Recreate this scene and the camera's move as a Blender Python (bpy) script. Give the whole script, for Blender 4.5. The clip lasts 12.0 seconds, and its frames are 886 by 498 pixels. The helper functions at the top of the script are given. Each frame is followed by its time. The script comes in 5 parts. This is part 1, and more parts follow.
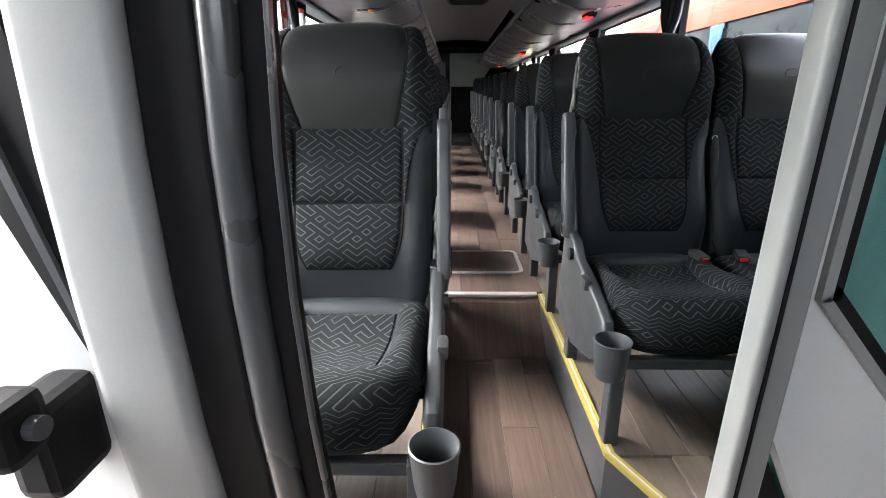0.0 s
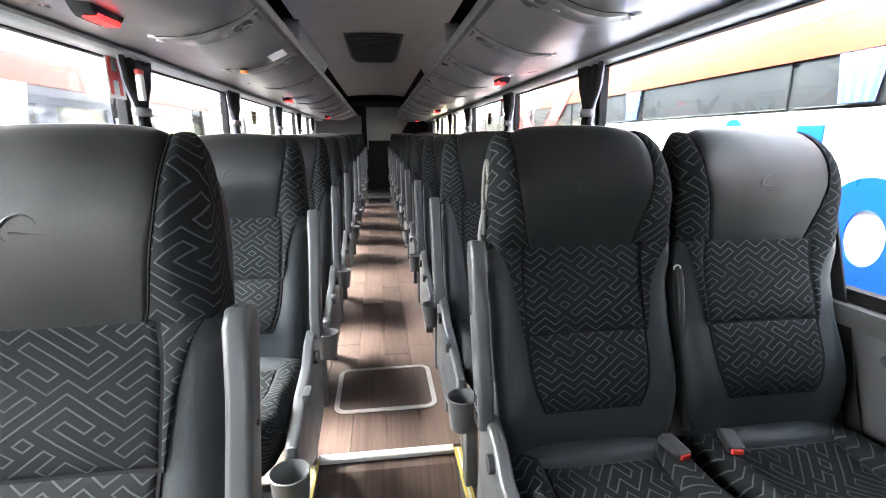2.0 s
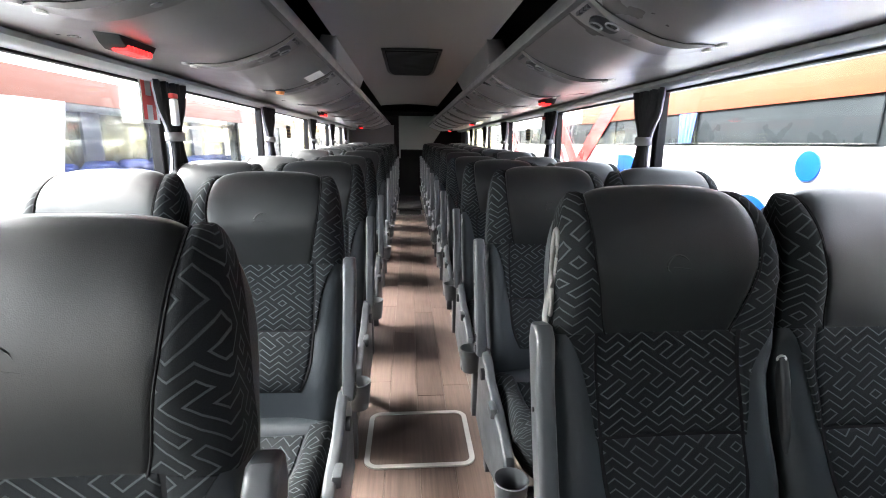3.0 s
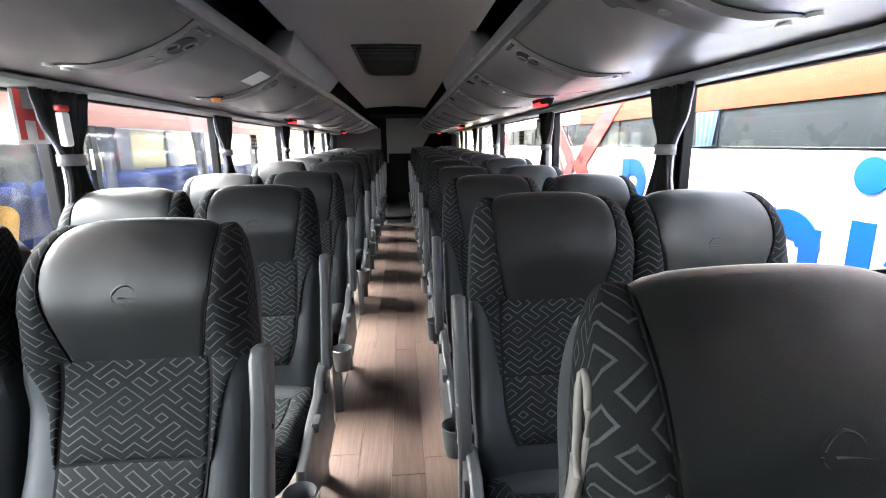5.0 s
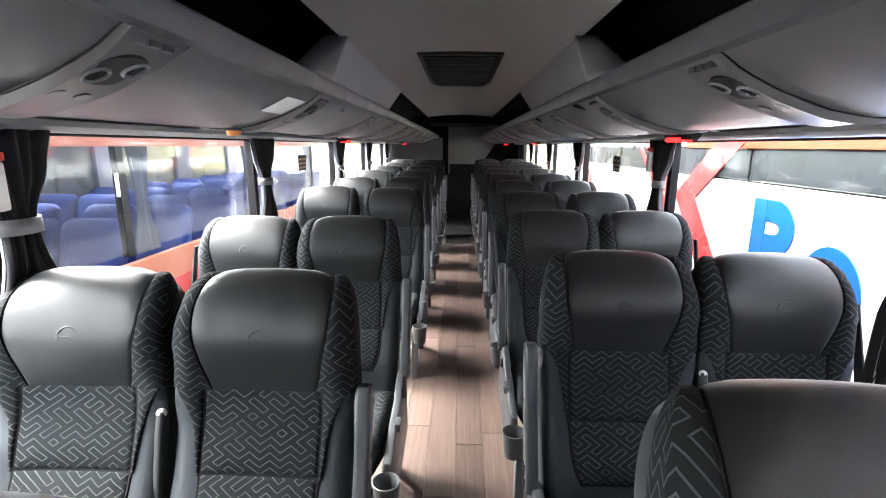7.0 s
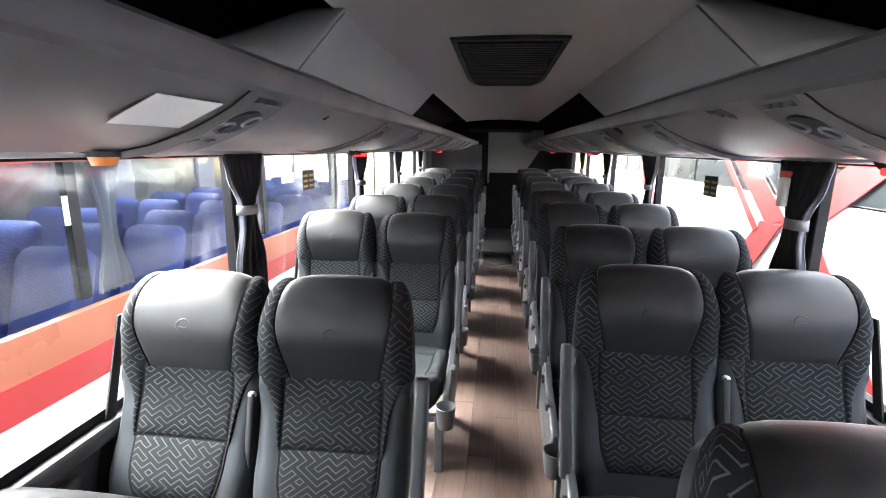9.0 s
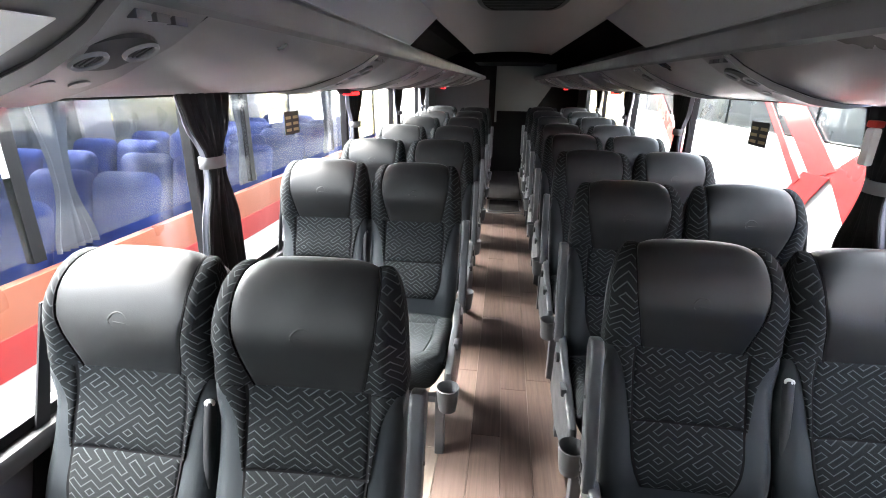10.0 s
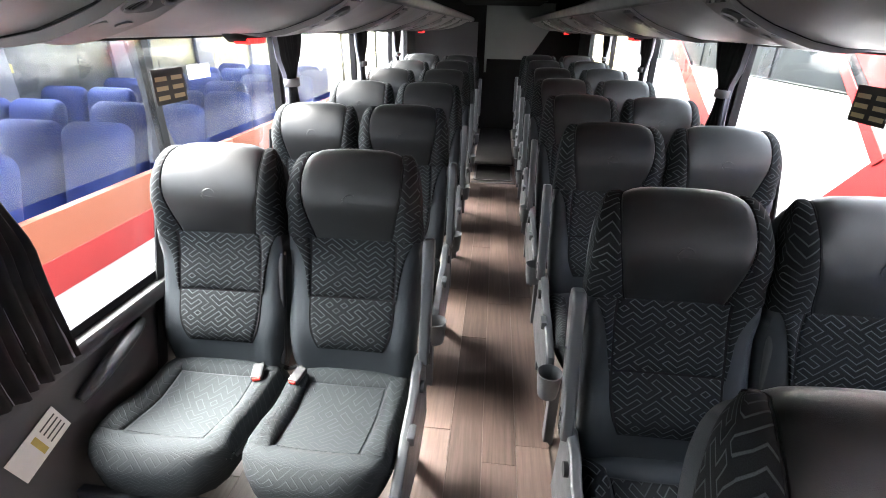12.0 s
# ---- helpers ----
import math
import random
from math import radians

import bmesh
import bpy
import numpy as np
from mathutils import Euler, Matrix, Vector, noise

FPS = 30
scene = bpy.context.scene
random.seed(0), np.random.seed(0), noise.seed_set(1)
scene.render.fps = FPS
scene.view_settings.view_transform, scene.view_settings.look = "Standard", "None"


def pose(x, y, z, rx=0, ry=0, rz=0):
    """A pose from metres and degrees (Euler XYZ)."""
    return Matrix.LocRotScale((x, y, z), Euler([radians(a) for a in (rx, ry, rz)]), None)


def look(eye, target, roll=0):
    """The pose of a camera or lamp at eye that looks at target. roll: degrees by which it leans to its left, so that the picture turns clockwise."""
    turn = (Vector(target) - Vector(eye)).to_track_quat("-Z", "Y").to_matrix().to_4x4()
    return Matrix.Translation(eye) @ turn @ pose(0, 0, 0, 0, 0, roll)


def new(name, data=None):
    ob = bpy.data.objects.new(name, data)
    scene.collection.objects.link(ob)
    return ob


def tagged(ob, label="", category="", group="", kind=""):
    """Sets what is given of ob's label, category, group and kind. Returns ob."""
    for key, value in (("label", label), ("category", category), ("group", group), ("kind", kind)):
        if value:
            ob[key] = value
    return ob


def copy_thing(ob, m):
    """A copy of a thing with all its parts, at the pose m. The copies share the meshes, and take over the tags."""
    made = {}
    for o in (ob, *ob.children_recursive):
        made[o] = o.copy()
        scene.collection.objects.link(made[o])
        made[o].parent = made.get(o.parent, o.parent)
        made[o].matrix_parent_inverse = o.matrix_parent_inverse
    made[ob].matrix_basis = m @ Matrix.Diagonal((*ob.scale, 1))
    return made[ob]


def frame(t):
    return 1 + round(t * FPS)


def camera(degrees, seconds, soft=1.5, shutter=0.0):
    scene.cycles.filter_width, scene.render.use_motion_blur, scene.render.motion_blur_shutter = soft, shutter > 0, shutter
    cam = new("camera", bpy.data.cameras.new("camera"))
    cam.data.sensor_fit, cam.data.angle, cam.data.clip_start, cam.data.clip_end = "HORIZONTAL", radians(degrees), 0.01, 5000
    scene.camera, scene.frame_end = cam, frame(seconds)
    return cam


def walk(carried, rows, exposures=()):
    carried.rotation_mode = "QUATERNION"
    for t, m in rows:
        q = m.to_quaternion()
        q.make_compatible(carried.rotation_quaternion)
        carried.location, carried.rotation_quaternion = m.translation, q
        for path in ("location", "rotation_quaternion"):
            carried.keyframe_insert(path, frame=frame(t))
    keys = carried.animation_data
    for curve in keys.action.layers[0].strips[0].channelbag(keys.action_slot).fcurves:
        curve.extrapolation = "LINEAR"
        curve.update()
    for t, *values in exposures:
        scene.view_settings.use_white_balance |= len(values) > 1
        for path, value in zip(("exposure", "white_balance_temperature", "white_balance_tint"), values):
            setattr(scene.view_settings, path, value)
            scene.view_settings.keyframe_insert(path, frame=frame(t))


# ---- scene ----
cam = camera(86.0, 12.0, soft=1.0)
EXPOSURE = 5.90
PATH = [
    (0, (-0.182, 1.142, 0.962), (-0.220, 3.041, 0.337), -0.33),
    (0.5, (-0.163, 1.248, 0.945), (-0.029, 3.145, 0.326), -1.27),
    (1, (-0.164, 1.299, 0.988), (0.138, 3.207, 0.470), -1.60),
    (1.5, (-0.077, 1.555, 0.987), (0.241, 3.474, 0.522), -0.77),
    (2, (0.001, 1.795, 1.126), (0.259, 3.727, 0.675), -0.26),
    (2.5, (0.032, 1.841, 1.192), (0.207, 3.786, 0.759), 0.18),
    (3, (-0.041, 1.993, 1.241), (0.105, 3.940, 0.808), 0.54),
    (5, (0.083, 2.493, 1.299), (0.243, 4.439, 0.866), -0.93),
    (5.5, (0.039, 2.662, 1.305), (0.151, 4.611, 0.871), -0.42),
    (6, (0.004, 2.868, 1.394), (0.099, 4.820, 0.965), -0.26),
    (6.5, (-0.017, 3.045, 1.430), (0.056, 4.997, 1.001), -0.25),
    (7, (0.004, 3.235, 1.471), (-0.062, 5.188, 1.047), 0.28),
    (9, (-0.028, 4.029, 1.538), (-0.249, 5.973, 1.126), 0.65),
    (9.5, (-0.011, 4.166, 1.517), (-0.293, 6.095, 1.071), 1.03),
    (10, (-0.067, 4.369, 1.556), (-0.290, 6.244, 0.897), 1.03),
    (10.5, (-0.099, 4.558, 1.558), (-0.251, 6.378, 0.741), 0.71),
    (11, (-0.121, 4.837, 1.585), (-0.243, 6.636, 0.720), 1.13),
    (11.5, (-0.057, 4.985, 1.573), (-0.214, 6.780, 0.705), 1.07),
    (12, (-0.037, 5.221, 1.553), (-0.214, 7.024, 0.705), 1.18),
]
walk(cam, [(t, look(eye, target, roll)) for t, eye, target, roll in PATH], exposures=[(0.0, EXPOSURE - 0.6), (0.5, EXPOSURE - 0.3), (1.0, EXPOSURE + 0.0), (1.5, EXPOSURE + 0.35), (2.0, EXPOSURE + 0.3), (3.0, EXPOSURE - 0.05), (5.0, EXPOSURE - 0.05), (6.5, EXPOSURE), (9.0, EXPOSURE + 0.15), (12.0, EXPOSURE + 0.15)])
SKY_STRENGTH, SUN_STRENGTH = 0.15, 1.2

# ---- world, sun, exposure ----
world = bpy.data.worlds.new("overcast_sky")
scene.world = world
world.use_nodes = True
wn = world.node_tree
sky = wn.nodes.new("ShaderNodeTexSky")
sky.sky_type = 'NISHITA'
sky.sun_disc = False
sky.sun_elevation, sky.sun_rotation = radians(52), radians(295)
sky.dust_density, sky.air_density = 6.0, 1.0
grey = wn.nodes.new("ShaderNodeHueSaturation")
grey.inputs["Saturation"].default_value = 0.35
wn.links.new(sky.outputs[0], grey.inputs["Color"])
wn.links.new(grey.outputs[0], wn.nodes["Background"].inputs[0])
wn.nodes["Background"].inputs[1].default_value = SKY_STRENGTH
sun = new("sun", bpy.data.lights.new("sun", 'SUN'))
sun.data.energy, sun.data.angle, sun.data.color = SUN_STRENGTH, radians(75), (1.0, 0.98, 0.96)
sun.matrix_world = pose(0, 0, 9, -20, -30, 0)

# ---- materials ----
def mat(name, color, rough=0.6, metal=0.0, spec=0.5, sheen=0.0, grain=0.0, grain_scale=400.0, spots=0.0, spot_scale=9.0, coat=0.0, bump=0.0, crease=0.0):
    """A painted, moulded or padded surface: base colour with fine grain and broad soft staining."""
    m = bpy.data.materials.new(name)
    m.use_nodes = True
    nt = m.node_tree
    b = nt.nodes["Principled BSDF"]
    b.inputs["Roughness"].default_value = rough
    b.inputs["Metallic"].default_value = metal
    b.inputs["Specular IOR Level"].default_value = spec
    b.inputs["Coat Weight"].default_value = coat
    b.inputs["Sheen Weight"].default_value, b.inputs["Sheen Roughness"].default_value = sheen, 0.2
    b.inputs["Base Color"].default_value = (*color, 1)
    tc = nt.nodes.new("ShaderNodeTexCoord")
    if grain or spots:
        fine = nt.nodes.new("ShaderNodeTexNoise")
        fine.inputs["Scale"].default_value, fine.inputs["Detail"].default_value = grain_scale, 4
        broad = nt.nodes.new("ShaderNodeTexNoise")
        broad.inputs["Scale"].default_value, broad.inputs["Detail"].default_value = spot_scale, 5
        info = nt.nodes.new("ShaderNodeObjectInfo")
        for n in (fine, broad):
            nt.links.new(tc.outputs["Object"], n.inputs["Vector"])
        add = math_node(nt, 'MULTIPLY_ADD', broad.outputs["Fac"], 2 * spots, 1.0 - spots)
        add2 = math_node(nt, 'MULTIPLY_ADD', fine.outputs["Fac"], 2 * grain, -grain)
        total = math_node(nt, 'ADD', add, add2)
        vary = math_node(nt, 'MULTIPLY_ADD', info.outputs["Random"], 0.12, 0.94)
        total = math_node(nt, 'MULTIPLY', total, vary)
        mix = nt.nodes.new("ShaderNodeVectorMath")
        mix.operation = 'SCALE'
        mix.inputs[0].default_value = color
        nt.links.new(total, mix.inputs["Scale"])
        nt.links.new(mix.outputs[0], b.inputs["Base Color"])
        rr = math_node(nt, 'MULTIPLY_ADD', broad.outputs["Fac"], 0.3, rough - 0.15)
        nt.links.new(rr, b.inputs["Roughness"])
        if bump:
            bp = nt.nodes.new("ShaderNodeBump")
            bp.inputs["Strength"].default_value, bp.inputs["Distance"].default_value = bump, 0.002
            nt.links.new(fine.outputs["Fac"], bp.inputs["Height"])
            nt.links.new(bp.outputs[0], b.inputs["Normal"])
        if crease:
            wrinkle = nt.nodes.new("ShaderNodeTexNoise")
            wrinkle.inputs["Scale"].default_value, wrinkle.inputs["Detail"].default_value, wrinkle.inputs["Distortion"].default_value = 8, 1, 0.0
            shift = nt.nodes.new("ShaderNodeVectorMath")
            shift.operation = 'ADD'
            nt.links.new(tc.outputs["Object"], shift.inputs[0])
            nt.links.new(math_node(nt, 'MULTIPLY', info.outputs["Random"], 30.0), shift.inputs[1])
            nt.links.new(shift.outputs[0], wrinkle.inputs["Vector"])
            b2 = nt.nodes.new("ShaderNodeBump")
            b2.inputs["Strength"].default_value, b2.inputs["Distance"].default_value = crease, 0.012
            nt.links.new(wrinkle.outputs["Fac"], b2.inputs["Height"])
            if bump:
                nt.links.new(bp.outputs[0], b2.inputs["Normal"])
            nt.links.new(b2.outputs[0], b.inputs["Normal"])
    return m


def math_node(nt, op, a, b=None, c=None):
    n = nt.nodes.new("ShaderNodeMath")
    n.operation = op
    for k, v in enumerate((a, b, c)):
        if v is None:
            continue
        if isinstance(v, (int, float)):
            n.inputs[k].default_value = v
        else:
            nt.links.new(v, n.inputs[k])
    return n.outputs[0]


def fabric(name, base, line, cell=0.040):
    """Woven seat cloth: thin light lines that run in zigzags and break off into a maze, cell by cell."""
    m = bpy.data.materials.new(name)
    m.use_nodes = True
    nt = m.node_tree
    b = nt.nodes["Principled BSDF"]
    b.inputs["Roughness"].default_value = 0.9
    b.inputs["Specular IOR Level"].default_value = 0.1
    tc = nt.nodes.new("ShaderNodeTexCoord")
    uv = nt.nodes.new("ShaderNodeSeparateXYZ")
    nt.links.new(tc.outputs["UV"], uv.inputs[0])
    who = nt.nodes.new("ShaderNodeObjectInfo")
    u = math_node(nt, 'ADD', math_node(nt, 'DIVIDE', uv.outputs[0], cell), math_node(nt, 'FLOOR', math_node(nt, 'MULTIPLY', who.outputs["Random"], 60.0)))
    v = math_node(nt, 'DIVIDE', uv.outputs[1], cell * 0.74)
    fu, fv = math_node(nt, 'FLOOR', u), math_node(nt, 'FLOOR', v)
    ru, rv = math_node(nt, 'FRACT', u), math_node(nt, 'FRACT', v)
    parity = math_node(nt, 'MODULO', math_node(nt, 'ABSOLUTE', fu), 2.0)
    cellv = nt.nodes.new("ShaderNodeCombineXYZ")
    nt.links.new(fu, cellv.inputs[0])
    nt.links.new(fv, cellv.inputs[1])
    wn_ = nt.nodes.new("ShaderNodeTexWhiteNoise")
    wn_.noise_dimensions = '2D'
    nt.links.new(cellv.outputs[0], wn_.inputs["Vector"])
    flip = math_node(nt, 'LESS_THAN', wn_.outputs["Value"], 0.20)
    side = math_node(nt, 'ABSOLUTE', math_node(nt, 'SUBTRACT', parity, flip))
    up = math_node(nt, 'ADD', ru, rv)
    down = math_node(nt, 'SUBTRACT', ru, rv)
    pick = math_node(nt, 'ADD', math_node(nt, 'MULTIPLY', up, side), math_node(nt, 'MULTIPLY', down, math_node(nt, 'SUBTRACT', 1.0, side)))
    saw = math_node(nt, 'FRACT', math_node(nt, 'ADD', pick, 8.0))
    dist = math_node(nt, 'ABSOLUTE', math_node(nt, 'SUBTRACT', saw, 0.5))
    mask = nt.nodes.new("ShaderNodeMapRange")
    mask.inputs["From Min"].default_value, mask.inputs["From Max"].default_value = 0.105, 0.06
    nt.links.new(dist, mask.inputs["Value"])
    mask = mask.outputs["Result"]
    fine = nt.nodes.new("ShaderNodeTexNoise")
    fine.inputs["Scale"].default_value = 900
    nt.links.new(tc.outputs["UV"], fine.inputs["Vector"])
    wear = nt.nodes.new("ShaderNodeTexNoise")
    wear.inputs["Scale"].default_value, wear.inputs["Detail"].default_value = 11, 4
    nt.links.new(tc.outputs["UV"], wear.inputs["Vector"])
    fade = math_node(nt, 'MULTIPLY', mask, math_node(nt, 'MULTIPLY_ADD', wear.outputs["Fac"], 1.6, 0.1))
    mx = nt.nodes.new("ShaderNodeMix")
    mx.data_type = 'RGBA'
    nt.links.new(fade, mx.inputs["Factor"])
    mx.inputs["A"].default_value, mx.inputs["B"].default_value = (*base, 1), (*line, 1)
    sc = nt.nodes.new("ShaderNodeVectorMath")
    sc.operation = 'SCALE'
    nt.links.new(mx.outputs["Result"], sc.inputs[0])
    nt.links.new(math_node(nt, 'MULTIPLY_ADD', fine.outputs["Fac"], 0.9, 0.55), sc.inputs["Scale"])
    nt.links.new(sc.outputs[0], b.inputs["Base Color"])
    bp = nt.nodes.new("ShaderNodeBump")
    bp.inputs["Strength"].default_value, bp.inputs["Distance"].default_value = 0.5, 0.0015
    nt.links.new(math_node(nt, 'ADD', mask, math_node(nt, 'MULTIPLY', fine.outputs["Fac"], 0.5)), bp.inputs["Height"])
    nt.links.new(bp.outputs[0], b.inputs["Normal"])
    return m


def wood(name, dark, light):
    """Printed vinyl planking: streaky brown grain along the aisle, tone varied plank by plank."""
    m = bpy.data.materials.new(name)
    m.use_nodes = True
    nt = m.node_tree
    b = nt.nodes["Principled BSDF"]
    b.inputs["Roughness"].default_value = 0.42
    tc = nt.nodes.new("ShaderNodeTexCoord")
    mp = nt.nodes.new("ShaderNodeMapping")
    mp.inputs["Scale"].default_value = (38, 1.6, 1)
    info = nt.nodes.new("ShaderNodeObjectInfo")
    off = nt.nodes.new("ShaderNodeCombineXYZ")
    nt.links.new(math_node(nt, 'MULTIPLY', info.outputs["Random"], 40.0), off.inputs[1])
    nt.links.new(off.outputs[0], mp.inputs["Location"])
    nt.links.new(tc.outputs["Object"], mp.inputs["Vector"])
    streak = nt.nodes.new("ShaderNodeTexNoise")
    streak.inputs["Scale"].default_value, streak.inputs["Detail"].default_value, streak.inputs["Roughness"].default_value = 1.6, 8, 0.65
    nt.links.new(mp.outputs[0], streak.inputs["Vector"])
    dirt = nt.nodes.new("ShaderNodeTexNoise")
    dirt.inputs["Scale"].default_value, dirt.inputs["Detail"].default_value = 5, 6
    nt.links.new(tc.outputs["Object"], dirt.inputs["Vector"])
    mx = nt.nodes.new("ShaderNodeMix")
    mx.data_type = 'RGBA'
    f = math_node(nt, 'ADD', math_node(nt, 'MULTIPLY_ADD', streak.outputs["Fac"], 1.3, -0.35), math_node(nt, 'MULTIPLY_ADD', info.outputs["Random"], 0.5, -0.25))
    clamp = nt.nodes.new("ShaderNodeClamp")
    nt.links.new(f, clamp.inputs[0])
    nt.links.new(clamp.outputs[0], mx.inputs["Factor"])
    mx.inputs["A"].default_value, mx.inputs["B"].default_value = (*dark, 1), (*light, 1)
    sc = nt.nodes.new("ShaderNodeVectorMath")
    sc.operation = 'SCALE'
    nt.links.new(mx.outputs["Result"], sc.inputs[0])
    nt.links.new(math_node(nt, 'MULTIPLY_ADD', dirt.outputs["Fac"], 0.5, 0.75), sc.inputs["Scale"])
    nt.links.new(sc.outputs[0], b.inputs["Base Color"])
    nt.links.new(math_node(nt, 'MULTIPLY_ADD', dirt.outputs["Fac"], 0.35, 0.25), b.inputs["Roughness"])
    bp = nt.nodes.new("ShaderNodeBump")
    bp.inputs["Strength"].default_value, bp.inputs["Distance"].default_value = 0.25, 0.001
    nt.links.new(streak.outputs["Fac"], bp.inputs["Height"])
    nt.links.new(bp.outputs[0], b.inputs["Normal"])
    return m


def glass_mat(name, tint=(0.95, 0.97, 0.97), gloss=0.09, haze=0.0):
    """Thin window glass: clear, with a faint reflection."""
    m = bpy.data.materials.new(name)
    m.use_nodes = True
    nt = m.node_tree
    nt.nodes.remove(nt.nodes["Principled BSDF"])
    clear = nt.nodes.new("ShaderNodeBsdfTransparent")
    clear.inputs[0].default_value = (*tint, 1)
    shine = nt.nodes.new("ShaderNodeBsdfGlossy")
    shine.inputs["Roughness"].default_value = 0.03
    lw = nt.nodes.new("ShaderNodeLayerWeight")
    lw.inputs[0].default_value = 0.5
    schlick = math_node(nt, 'MULTIPLY_ADD', math_node(nt, 'POWER', lw.outputs["Facing"], 5.0), 0.9, 0.03)
    mx = nt.nodes.new("ShaderNodeMixShader")
    nt.links.new(math_node(nt, 'MULTIPLY', schlick, gloss * 10), mx.inputs[0])
    nt.links.new(clear.outputs[0], mx.inputs[1])
    nt.links.new(shine.outputs[0], mx.inputs[2])
    last = mx.outputs[0]
    if haze:
        # translucent film paints in the milky haze that reflections give dusty panes
        film = nt.nodes.new("ShaderNodeBsdfTranslucent")
        film.inputs[0].default_value = (0.85, 0.85, 0.85, 1)
        cloud = nt.nodes.new("ShaderNodeTexNoise")
        cloud.inputs["Scale"].default_value, cloud.inputs["Detail"].default_value = 2.5, 5
        tc = nt.nodes.new("ShaderNodeTexCoord")
        nt.links.new(tc.outputs["Object"], cloud.inputs["Vector"])
        both = nt.nodes.new("ShaderNodeMixShader")
        nt.links.new(math_node(nt, 'MULTIPLY', cloud.outputs["Fac"], 2 * haze), both.inputs[0])
        nt.links.new(last, both.inputs[1])
        nt.links.new(film.outputs[0], both.inputs[2])
        last = both.outputs[0]
    nt.links.new(last, nt.nodes["Material Output"].inputs[0])
    return m


def lamp_mat(name, color, strength):
    m = bpy.data.materials.new(name)
    m.use_nodes = True
    b = m.node_tree.nodes["Principled BSDF"]
    b.inputs["Base Color"].default_value = (*color, 1)
    b.inputs["Emission Color"].default_value = (*color, 1)
    b.inputs["Emission Strength"].default_value = strength
    return m


LEATHER = mat("grey_leatherette", (0.027, 0.0315, 0.035), 0.45, spec=0.2, sheen=0.1, grain=0.12, grain_scale=700, spots=0.15, spot_scale=6, bump=0.25, crease=0.22)
LEATHER_HEAD = mat("headrest_leatherette", (0.0125, 0.0137, 0.0143), 0.42, spec=0.30, sheen=0.20, grain=0.1, grain_scale=700, spots=0.34, spot_scale=7, bump=0.2, crease=0.25)
CLOTH = fabric("maze_cloth", (0.0115, 0.0130, 0.0140), (0.056, 0.063, 0.066), 0.0250)
CLOTH_WORN_LIT = fabric("worn_lit_maze_cloth", (0.025, 0.0285, 0.0305), (0.037, 0.042, 0.044), 0.0250)
PIPING = mat("black_piping", (0.008, 0.008, 0.009), 0.9, spec=0.15)
PLASTIC = mat("grey_moulded_plastic", (0.050, 0.054, 0.058), 0.38, spec=0.5, grain=0.08, grain_scale=900, spots=0.14, spot_scale=14, bump=0.12)
PLASTIC_DARK = mat("dark_plastic", (0.018, 0.019, 0.021), 0.5, grain=0.1)
BLACK = mat("black_rubber", (0.006, 0.006, 0.007), 0.7, spec=0.25, grain=0.1, spots=0.2)
VENT = mat("vent_plastic", (0.15, 0.153, 0.157), 0.35, spots=0.1)
STEEL = mat("painted_steel", (0.055, 0.058, 0.064), 0.45, spots=0.1, grain=0.05)
CAP = mat("pale_cap", (0.6, 0.6, 0.58), 0.35, spots=0.1)
STRAP = mat("strap_webbing", (0.16, 0.155, 0.145), 0.7, grain=0.25, grain_scale=1200)
RED_BUTTON = mat("red_button", (0.5, 0.03, 0.02), 0.4)
BELT = mat("belt_webbing", (0.012, 0.012, 0.014), 0.85, grain=0.3, grain_scale=1200)
FLOOR_WOOD = wood("brown_planking", (0.048, 0.032, 0.026), (0.168, 0.118, 0.098))
FLOOR_WOOD_PALE = wood("grey_brown_planking", (0.085, 0.066, 0.054), (0.205, 0.165, 0.136))
ALU = mat("aluminium_trim", (0.60, 0.60, 0.58), 0.38, metal=0.35, spots=0.1, grain=0.05)
YELLOW = mat("yellow_nosing", (0.45, 0.36, 0.09), 0.5, spots=0.25, spot_scale=30, grain=0.1)
RACK = mat("rack_vinyl", (0.112, 0.105, 0.104), 0.33, spec=0.7, grain=0.06, grain_scale=800, spots=0.1, spot_scale=3, bump=0.1)
TIE_BAND = mat("tie_band_cloth", (0.17, 0.17, 0.175), 0.8, grain=0.1, spots=0.1)
INNER_CURTAIN = mat("pale_curtain_cloth", (0.13, 0.14, 0.17), 0.85, grain=0.15, grain_scale=500, spots=0.15)
RACK_LIP = mat("rack_lip_plastic", (0.062, 0.062, 0.065), 0.5, spec=0.4, spots=0.1, grain=0.05)
CEIL = mat("ceiling_felt", (0.255, 0.242, 0.234), 0.85, grain=0.12, grain_scale=500, spots=0.08, spot_scale=2.5, bump=0.15)
DUCT = mat("duct_cover_plastic", (0.22, 0.222, 0.222), 0.6, spec=0.4, grain=0.05, grain_scale=600, spots=0.08, spot_scale=3, bump=0.08)
CEIL_DARK = mat("near_black_matt", (0.012, 0.011, 0.011), 0.95, spec=0.1, grain=0.15, spots=0.2)
WALL = mat("side_panel_vinyl", (0.075, 0.076, 0.080), 0.6, grain=0.1, spots=0.15, spot_scale=4, bump=0.1)
PARTITION = mat("partition_laminate", (0.58, 0.59, 0.58), 0.42, grain=0.04, grain_scale=300, spots=0.08, spot_scale=4, bump=0.05)
DOOR_POST = mat("door_post_aluminium", (0.065, 0.068, 0.070), 0.30, spec=0.6, spots=0.25, spot_scale=6, grain=0.06)
ENTRANCE_PANEL = mat("entrance_panel_paint", (0.36, 0.37, 0.362), 0.45, grain=0.06, grain_scale=300, spots=0.12, spot_scale=7, bump=0.08)
